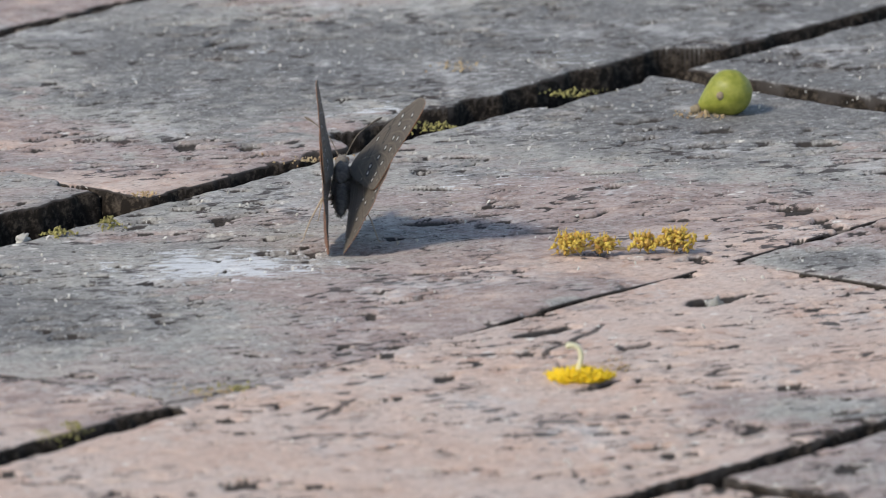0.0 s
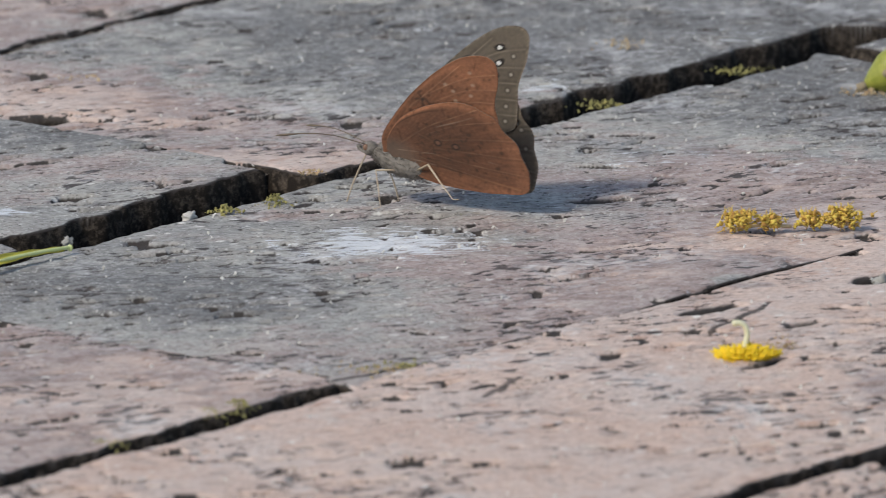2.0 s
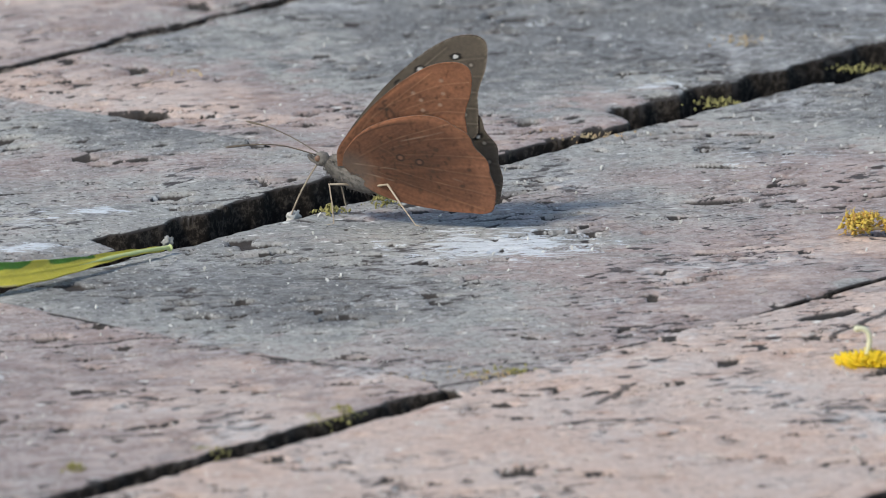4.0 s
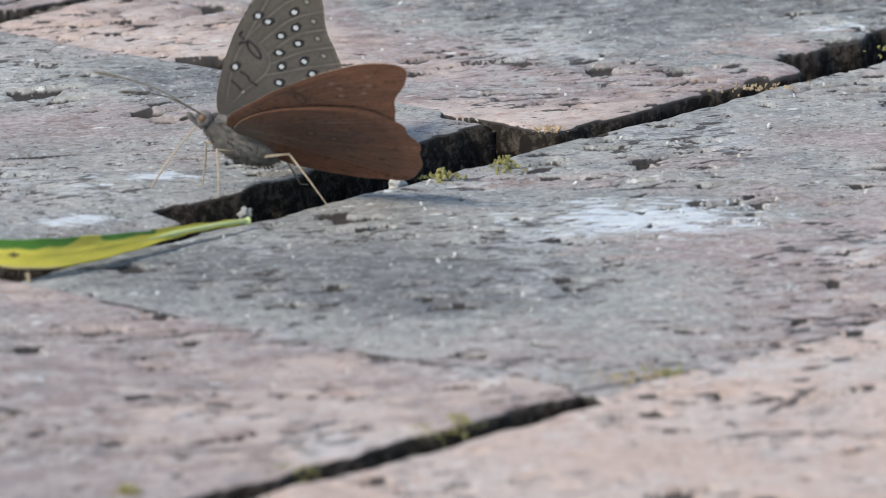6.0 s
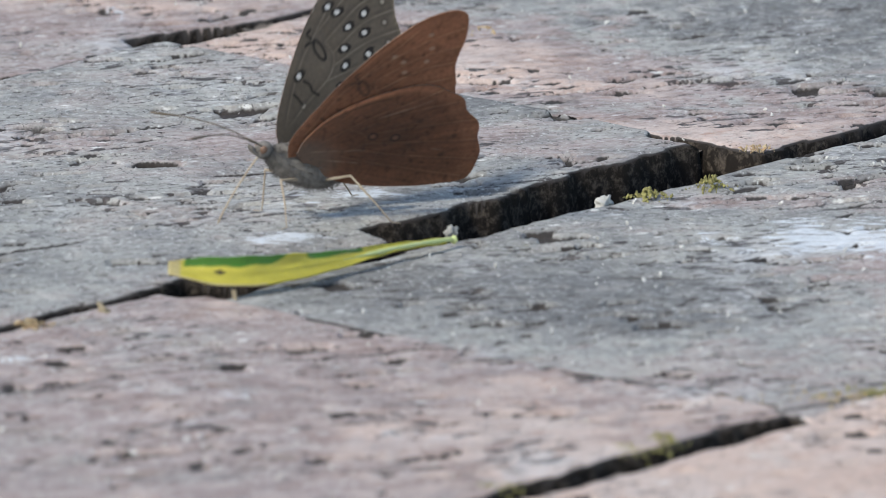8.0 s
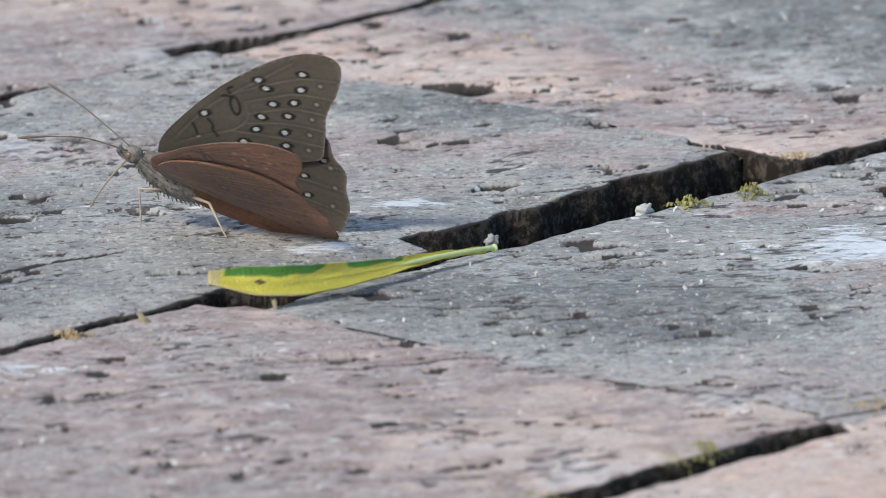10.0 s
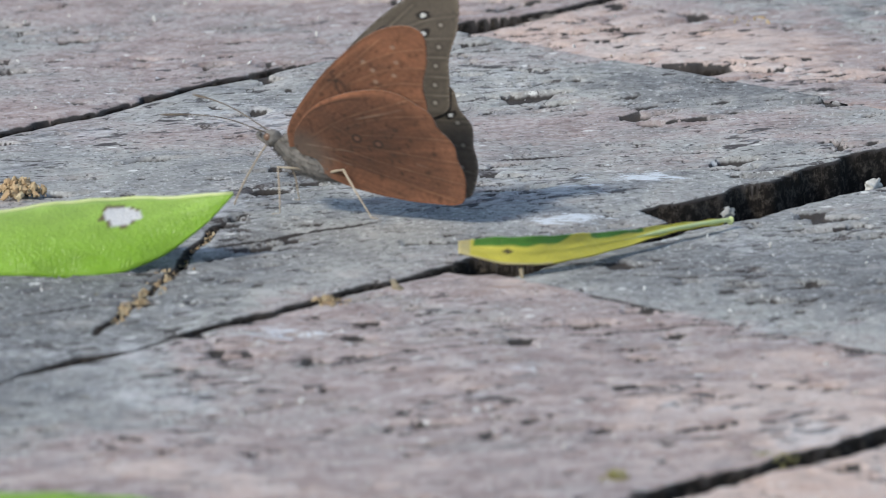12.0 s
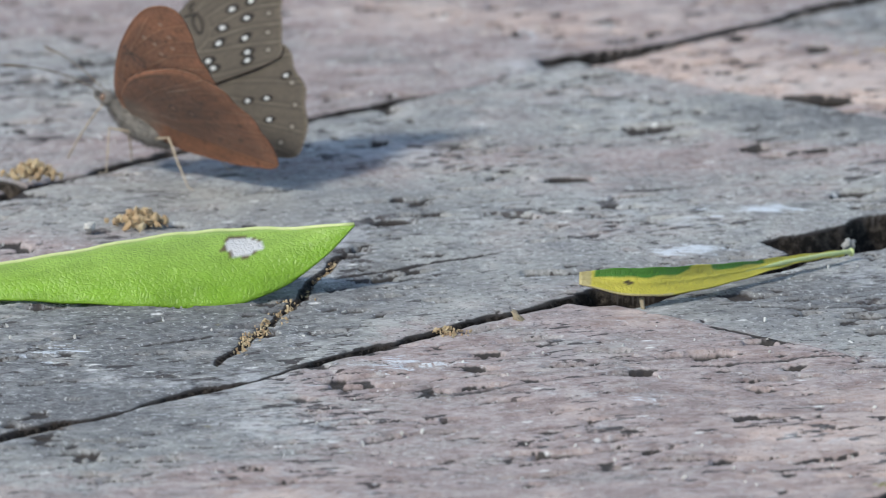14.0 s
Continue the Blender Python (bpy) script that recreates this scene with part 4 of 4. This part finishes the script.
    for k, (u0, u1, v0, v1, level) in enumerate([(-40, 190, -104, -94, -1.3), (-49, -43, -92, 1, -1.3), (-180, -42, -99, -91, -2.1), (59, 68, 12, 107, -0.9), (-178, -52, 0, 9, -1.0), (68, 112, -3, 6, -6.0), (84, 93, -183, -99, -1.0), (-48, -39, 107, 207, -2.5), (-60, 74, 102, 110, -3.4), (84, 200, 102, 110, -0.9)]):
        line_u, line_v = np.arange(u0, u1, 0.8), np.arange(v0, v1, 0.8)
        us, vs = np.meshgrid(line_u, line_v, indexing="ij")
        x, y = to_plan(us, vs)
        zs = level + 0.9 * fbm(x / 6, y / 6, 90 + k, 4) + 0.5 * pn(x / 1.6, y / 1.6, 95 + k)
        ob = new("joint_fill", sheet("joint_fill", x * MM, y * MM, zs * MM, SOIL if level < -3.5 else FILL))
        ob.parent = thing
    return thing


def fallen_leaves():
    def green(f, c, side):
        vein = max(0.0, 1 - abs(((f * 11 + 1.2 * abs(c)) % 1) - 0.5) / 0.10) * (0.2 + 0.5 * abs(c))
        speck = noise.noise(Vector((f * 60, c * 12, 1)))
        k = 0.86 + 0.16 * noise.noise(Vector((f * 7, c * 2.5, 5))) + 0.10 * speck
        # sky sheen painted in: paler and bluer towards the upper edge
        base = Vector((0.40, 0.60, 0.12)).lerp(Vector((0.31, 0.55, 0.04)), min(1, max(0, 0.5 + 0.8 * c))) * k
        base = base.lerp(Vector((0.42, 0.62, 0.16)), min(0.4, 0.35 * vein))
        if c < -0.8:
            base = base.lerp(Vector((0.52, 0.66, 0.30)), (-c - 0.8) * 2.5)
        d = math.hypot((f - 0.286) / 0.058, (c + 0.39) / 0.34)
        d += 0.28 * noise.noise(Vector((f * 40, c * 5, 9)))
        if d < 1.0:
            return (0.72, 0.71, 0.72) if d < 0.86 else (0.16, 0.12, 0.06)
        return tuple(base)

    def plain_green(f, c, side):
        k = 0.9 + 0.2 * noise.noise(Vector((f * 7, c * 2.5, 5)))
        return (0.32 * k, 0.56 * k, 0.085 * k)

    def turning(f, c, side):
        k = 0.9 + 0.22 * noise.noise(Vector((f * 9, c * 2, 2)))
        yellow = Vector((0.72, 0.64, 0.10)) * k
        dark = Vector((0.10, 0.27, 0.035)) * k
        bar = 0.25 + 1.0 * math.exp(-((f - 0.37 - 0.05 * c) / 0.035) ** 2) + 0.45 * f + 0.25 * noise.noise(Vector((f * 14, c, 7)))
        green_share = max(0.0, min(1.0, (c - bar) / 0.12)) * (1 if 0.05 < f < 0.64 else 0)
        out = yellow.lerp(dark, green_share)
        if f < 0.035 or (c < -0.9 and f < 0.3):
            out = out.lerp(Vector((0.52, 0.44, 0.26)), 0.8)
        if math.hypot((f - 0.17) / 0.02, (c - 0.0) / 0.16) < 1:
            out = Vector((0.10, 0.08, 0.03))
        return tuple(out)

    big = tagged(new("fallen_leaf"), "fresh green leaf with a pale chewed hole lying on bricks", "leaf", "fallen leaves on the paving")
    leaf("blade", [(-63.0, -29.0, 9.6), (-69.2, -30.2, 7.2), (-75.4, -31.6, 5.8), (-81.1, -33.0, 5.2), (-87, -33.8, 5.0), (-94.3, -34.5, 4.5), (-101.6, -34.8, 3.9), (-109, -35, 3.3), (-122, -36, 2.0)], [0.12, 3.0, 5.2, 6.0, 5.8, 4.9, 3.9, 2.9, 1.0], -0.22, [-46, -42, -40, -38], green, big, edge="midrib")
    near = tagged(new("fallen_leaf"), "smooth bright green leaf lying on pink brick", "leaf", "fallen leaves on the paving")
    leaf("blade", [(-57, -194, 4.0), (-76, -194.5, 4.4), (-100, -195, 4.2), (-124, -196, 2.5)], [2.0, 5.5, 6.5, 6.8, 6.6, 5.5, 3.4, 0.8], -0.15, [-36, -38, -36, -34], plain_green, near)
    small = tagged(new("fallen_leaf"), "small yellowing leaf with green streaks across a joint", "leaf", "fallen leaves on the paving")
    leaf("blade", [(-33.5, -36, 4.2), (-24, -34, 3.2), (-14, -25, 2.6), (-6, -15, 2.2), (0.4, -7, 1.4)], [0.8, 1.75, 2.0, 1.8, 1.35, 0.9, 0.62, 0.48, 0.42], 0.25, [58, 55, 50, 45, 40], turning, small)
    part("stalk", tube(bmesh.new(), [Vector(p) * MM for p in arc([(-12, -23, 2.5), (-5, -14, 2.1), (0.6, -6.8, 1.5), (1.6, -5.6, 1.3)], 5)], [0.05 * MM, 0.15 * MM, 0.25 * MM] + [0.35 * MM] * 11 + [0.55 * MM, 0.6 * MM]), RIB, small, "yellow-green leaf stalk")
    part("torn_flap", tube(bmesh.new(), [Vector(p) * MM for p in ((-25.4, -35.6, 1.6), (-25.2, -36.4, 0.6), (-24.8, -37.2, -0.4))], [0.35 * MM, 0.3 * MM, 0.12 * MM]), SCAR, small, "dry torn flap under the leaf")


def loose_things():
    # a small green fig
    fig = tagged(new("fig"), "small unripe green fig with a short stalk", "fruit")
    fx, fy = 136.7, 115.6
    bm = blob(bmesh.new(), (0, 0, 0), (3.75 * MM, 3.7 * MM, 3.8 * MM), None, 0.03, 4, 2)
    for v in bm.verts:
        low = max(0.0, -v.co.x / (3.75 * MM) - 0.55)
        v.co.x -= low * 4.6 * MM
        v.co.y *= 1 - 0.7 * low
        v.co.z *= 1 - 0.7 * low
    fruit = part("fruit", bm, FIG, fig)
    stalk = part("stalk", tube(bmesh.new(), [Vector(p) * MM for p in ((-5.4, 0, 0), (-6.2, 0, 0.0), (-7.0, 0.2, 0.2))], [0.7 * MM, 0.75 * MM, 0.6 * MM]), SCAR, fig, "dry brown stalk stub")
    part("scar", blob(bmesh.new(), (-1.6 * MM, -3.1 * MM, 0.9 * MM), (0.75 * MM, 0.45 * MM, 0.75 * MM), None, 0.4, 2, 4), SCAR, fig, "brown scar")
    fig.matrix_basis = pose(fx * MM, fy * MM, 3.6 * MM, 0, -26, 4)

    # dried blossom spikes
    rng = random.Random(8)
    for x, y, turn, seed in ((110.3, 8.5, 8, 1), (121.0, 10.2, -4, 2)):
        spike = tagged(new("dried_blossom"), "dried yellow-brown flower spike of crumpled florets", "flower", "dried blossoms on the paving")
        spike.matrix_basis = pose(x * MM, y * MM, 0.2 * MM, 0, 0, turn)
        part("stem", tube(bmesh.new(), [Vector(p) * MM for p in arc([(-5.2, 0, 0.6), (0, 0.3, 0.9), (5.2, 0, 0.6)], 4)], 0.3 * MM), STRAW, spike, "thin dry stem")
        bm = bmesh.new()
        for k in range(210):
            big = k % 3 < 2
            along = rng.gauss((-3.1 if seed == 1 else 2.7) if big else (1.9 if seed == 1 else -2.6), 1.2 if big else 0.9)
            fat = 1.6 if big else 1.15
            way = Vector((rng.gauss(0, 0.6), rng.gauss(0, 0.8), rng.gauss(0.3, 0.8))).normalized()
            spot = Vector((along, 0, 1.15 * fat)) + way * rng.uniform(0.3, 1.15) * fat
            spot.z = max(spot.z, 0.3)
            lean = Euler((rng.uniform(0, 6), rng.uniform(0, 6), rng.uniform(0, 6))).to_matrix().to_4x4()
            blob(bm, spot * MM, [rng.uniform(0.25, 0.6) * MM, rng.uniform(0.2, 0.4) * MM, rng.uniform(0.15, 0.3) * MM], lean, 0.9, 2, k)
            if k % 2 == 0:
                tube(bm, [p * MM for p in (spot, spot + way * 0.5, spot + way * 0.9 + Vector((rng.gauss(0, 0.2), 0, 0.1)))], [0.09 * MM, 0.08 * MM, 0.06 * MM], 5)
        tagged(part("flower_head", bm, POLLEN, spike), kind="stuff")

    # a fallen yellow blossom with its pale style standing up
    bloom = tagged(new("yellow_blossom"), "fallen bright yellow fluffy blossom with a pale curved style", "flower")
    bloom.matrix_basis = pose(104.9 * MM, -81 * MM, -0.4 * MM, 0, 0, 4)
    rng = random.Random(5)
    bm = bmesh.new()
    for k in range(70):
        for j in range(10):
            a = rng.uniform(0, 2 * math.pi)
            r = math.sqrt(rng.random())
            root = Vector((3.9 * r * math.cos(a), 2.6 * r * math.sin(a), 0.3 + 0.4 * rng.random()))
            top = root + Vector((1.2 * math.cos(a) * r + rng.gauss(0, 0.4), 0.8 * math.sin(a) * r + rng.gauss(0, 0.4), rng.uniform(0.9, 2.7) * (1.05 - 0.55 * r)))
            mid = root.lerp(top, 0.5) + Vector((rng.gauss(0, 0.15), rng.gauss(0, 0.15), 0.2))
            tube(bm, [p * MM for p in (root, mid, top)], [0.09 * MM, 0.11 * MM, 0.15 * MM], 5)
    tagged(part("stamen_tuft", bm, YELLOW, bloom), kind="stuff")
    part("style", tube(bmesh.new(), [Vector(p) * MM for p in arc([(-0.4, 0, 1.0), (0.1, 0, 3.0), (0.3, 0, 4.8), (-0.5, 0, 6.0), (-2.0, 0, 6.1)], 5)], [0.42 * MM] * 18 + [0.5 * MM, 0.5 * MM, 0.4 * MM]), PALE, bloom, "pale curved style")

    # small stones and husks
    def pebble(name, label, category, x, y, z, size, mat, seed):
        bm = blob(bmesh.new(), (0, 0, 0), [s * MM for s in size], Euler((0.3 * seed, 0.2, seed)).to_matrix().to_4x4(), 0.7, 3, seed)
        ob = part(name, bm, mat)
        ob.matrix_basis = pose(x * MM, y * MM, z * MM)
        return tagged(ob, label, category)

    pebble("pebble", "small pale twisted bit of grit in a joint", "pebble", 20.3, 22.6, -0.2, (1.5, 0.8, 1.1), SAND, 1)
    pebble("pebble", "tiny grey round seed beside a leaf stalk", "seed", 1.2, 0.6, 0.9, (0.8, 0.7, 0.8), STONE, 2)
    pebble("pebble", "pale stone lodged in a brick hollow", "pebble", 128.2, -25.4, -0.6, (1.4, 1.3, 1.0), STONE, 3)
    pebble("pebble", "small pale grain beside a crumb of husk", "pebble", -99.5, 3.0, 2.0, (0.8, 0.7, 0.6), SAND, 4)
    for x, y, label in ((-92.9, 7.5, "crumbly sandy brown clump of dry husk on grey brick"), (-109, 37, "orange-brown crumbly clump of dry litter on grey brick")):
        clump = crumbs("husk_clump", [(0, 0, 3.0, 2.4, 1.7)], 240, 0.48, STRAW, int(-x))
        clump.matrix_basis = pose(x * MM, y * MM, 1.7 * MM)
        tagged(clump, label, "litter", "husk clumps on the grey brick")
    pebble("chip", "dark brown upright bit of bark in a joint", "chip", -41.2, -43.8, 0.6, (0.5, 0.5, 1.6), SCAR, 7)


def litter():
    """Moss, dirt crumbs and grit, too many to count."""
    moss = crumbs("moss", [(27.5, -111, 2.6, 3.6, 1.2), (24, -115, 3.5, 4.0, 0.6), (26, 27, 2.4, 2.0, 1.2), (34, 33, 2.2, 2.5, 1.5), (-11, -148, 2.4, 3.0, 1.6), (8, -134, 3.5, 3.5, 0.4), (112, 133, 5, 4, 0.6), (88, 106, 4, 5, 0.5), (52, -84, 6, 4, 0.3)], 900, 0.27, MOSS, 1, -0.3)
    tagged(moss, "yellow-green moss crumbs along the brick joints", "moss", kind="stuff")
    husk = crumbs("dry_litter", [(-25, 101, 7, 5, 0.8), (3, 126, 6, 4, 0.8), (-33, 108, 4, 4, 0.8), (-66.5, -16, 1.2, 6, 0.4), (-71.5, -40, 1.6, 9, 0.3), (-76, -58, 1.2, 6, 0.2), (-50, -51, 2.4, 2.2, 0.8), (-32, 50, 4, 3, 0.3), (48, -88, 10, 5, 0.3), (110, -73, 5, 5, 0.3), (-90, 40, 6, 5, 0.2), (66, 80, 10, 3, 0.3), (40, 54, 2, 2, 0.4), (132, 113, 4, 3, 0.5), (94, 154, 6, 5, 0.4), (-68, -26, 1.0, 8, 0.3), (-74, -49, 1.0, 8, 0.3)], 1500, 0.22, STRAW, 2, 0.2)
    tagged(husk, "straw and rust coloured crumbs of dry plant litter", "litter", kind="stuff")
    rng = random.Random(6)
    dark = [(*to_plan(u, rng.uniform(2, 9) if u < 62 else rng.uniform(0, 5)), 2.5, 2.5, 4.0) for u in np.arange(-10, 210, 3.0)]
    tagged(crumbs("joint_crumbs", dark, 900, 0.75, CRUMB, 5, -7.5), "black damp soil crumbs in the deep joint", "soil", kind="stuff")
    rng = random.Random(4)
    spots = []
    while len(spots) < 1600:
        x, y = rng.uniform(-130, 175), rng.uniform(-190, 210)
        v = y * CB - x * SB
        if not any(low < v < high for low, high in ((-5, 14), (-103, -89), (101, 112), (-190, -181))):
            spots.append((x, y, 0.5, 0.5, 0.0))
    grit = crumbs("grit", spots + [(83.7, -99.1, 0.6, 0.6, 0.5), (101.2, -136.4, 0.6, 0.6, 0.5)] * 8, 1640, 0.24, SAND, 3, 0.4)
    tagged(grit, "pale grains of grit scattered over the bricks", "grit", kind="stuff")


ground()
fallen_leaves()
loose_things()
litter()
FLYER, WINGS = butterfly()
paving()

# seconds; x, y and height in mm; heading, pitch, roll; left and right wing angle from upright; sweep of the wings
STEPS = [
    (0.0, 71.1, 30.3, 0.3, 87.9, 0.7, 0.1, 5.5, 29.9, -8.3),
    (0.5, 69.7, 31.6, 0.3, 90.7, 2.6, -1.8, 19.6, 20.9, -7.2),
    (0.8, 63.7, 39.7, 0.3, 116.2, 10.9, -1.6, 69.9, 59.1, 1.3),
    (1.0, 61.3, 35.8, 0.3, 128.6, 8.7, -2.9, 64.4, 50.9, -0.4),
    (1.2, 55.6, 28.8, 0.3, 153.7, -5.9, 5.7, 34.0, 13.8, -8.7),
    (1.5, 56.2, 27.9, 0.3, 152.9, -6.9, 2.0, 43.5, 0.4, -14.6),
    (1.8, 54.2, 28.6, 0.3, 149.4, -5.8, -12.0, 47.6, -1.0, -18.1),
    (2.0, 54.1, 30.1, 0.3, 157.0, -11.1, 3.5, 29.8, 0.5, -14.4),
    (2.2, 51.7, 24.8, 0.3, 154.6, -7.5, 4.1, 38.5, 0.8, -11.3),
    (4.3, 23.1, 19.3, 0.8, 171.1, -4.9, -7.6, 16.1, -0.1, -6.9),
    (4.5, 19.7, 20.0, 0.8, 179.7, 5.9, 4.5, 61.3, 54.8, -0.2),
    (4.8, 20.5, 4.9, 0.8, 194.9, -6.6, 6.8, 42.2, 29.4, -5.1),
    (5.0, 19.3, 9.7, 0.8, 193.2, -2.5, 0.7, 39.4, 30.6, 0.9),
    (5.2, 15.9, 13.4, 0.8, 186.9, 2.7, 1.9, 62.8, 62.8, 1.2),
    (5.5, 12.6, 5.1, 0.8, 191.7, -3.4, 1.3, 34.6, 26.1, 1.5),
    (5.8, 0.6, 13.7, 0.9, 194.4, 5.9, 0.2, 60.1, 56.8, 5.7),
    (6.0, -1.4, 12.3, 1.0, 196.2, 5.3, -0.4, 55.0, 48.0, 8.8),
    (6.5, -10.2, 4.2, 1.2, 198.8, 3.8, 1.8, 54.8, 51.0, 8.3),
    (6.8, -13.5, 5.9, 1.3, 200.1, -0.6, 1.2, 0.8, 8.0, -1.2),
    (7.0, -15.9, 3.5, 1.3, 197.8, 3.3, -0.7, 3.7, 26.9, 7.3),
    (7.2, -15.6, -2.0, 1.4, 209.4, 3.6, 1.2, 58.8, 55.8, 13.3),
    (7.5, -16.2, -1.1, 1.4, 208.3, 1.3, 0.1, 40.7, 43.0, 9.7),
    (7.7, -17.7, 5.2, 1.4, 208.6, 1.1, -2.5, 32.4, 31.2, 10.6),
    (9.8, -29.8, 6.5, 1.6, 156.2, -5.6, -15.4, 23.8, -1.2, -12.9),
    (9.9, -37.0, 8.2, 1.6, 163.4, 5.0, -17.3, 34.0, -0.2, -8.2),
    (10.0, -40.2, 9.5, 1.6, 165.0, 5.4, -22.5, 33.0, -1.6, -7.2),
    (10.1, -39.8, 8.7, 1.6, 165.7, 4.5, -22.5, 33.0, -0.3, -8.1),
    (10.2, -44.5, -5.2, 1.6, 156.0, -6.7, 11.9, 35.8, 0.9, -7.0),
    (10.5, -50.0, 7.2, 1.6, 161.3, 0.3, -11.3, 26.5, -0.4, -2.0),
    (10.7, -52.5, 3.7, 1.6, 150.8, -6.3, -21.4, 30.5, -1.0, -15.0),
    (11.0, -52.1, 4.5, 1.6, 159.8, -1.8, -10.4, 14.8, -0.6, -3.5),
    (11.5, -51.5, 8.8, 1.6, 154.3, -2.9, -22.3, 22.6, -1.8, -11.6),
    (12.0, -54.8, -0.7, 1.6, 162.3, -3.5, -1.2, 24.1, 0.2, -4.9),
    (12.3, -62.3, 0.2, 1.6, 144.6, 0.7, 4.2, 54.7, 49.1, 7.2),
    (12.5, -60.8, 7.6, 1.6, 144.5, 3.4, 7.8, 60.8, 49.5, 10.2),
    (12.7, -62.4, 12.1, 1.6, 127.8, 7.0, 1.7, 27.2, 36.2, 12.7),
    (13.0, -74.5, 44.8, 1.6, 115.1, 12.0, -1.3, 54.5, 61.9, 13.5),
    (13.5, -81.3, 54.1, 1.6, 123.1, 5.7, 2.1, 34.5, 40.6, 7.5),
    (13.7, -85.9, 42.8, 1.6, 139.8, -1.7, 5.8, 50.2, 47.7, 9.6),
    (14.0, -95.9, 41.0, 1.6, 155.8, 1.7, -0.8, 38.2, 23.7, 9.3),
]


def motions():
    walk(FOCUS, [(t, pose(0.02, far * MM, 0)) for t, far in PULL])
    walk(FLYER, [(t, pose(x * MM, y * MM, z * MM) @ pose(0, 0, 0, 0, 0, heading) @ pose(0, 0, 0, 0, -pitch, 0) @ pose(0, 0, 0, roll, 0, 0)) for t, x, y, z, heading, pitch, roll, *_ in STEPS])
    for side, sign, pick in (("left", 1, 7), ("right", -1, 8)):
        fore, hind = WINGS[side]
        for blade, share in ((fore, 1.0), (hind, 0.6)):
            walk(blade, [(row[0], pose(0, sign * HINGE[1] * MM, HINGE[2] * MM, 0, -AXIS, 0) @ pose(0, 0, 0, -sign * row[pick], 0, 0) @ pose(0, 0, 0, 0, AXIS + row[9] * share, 0)) for row in STEPS])


motions()
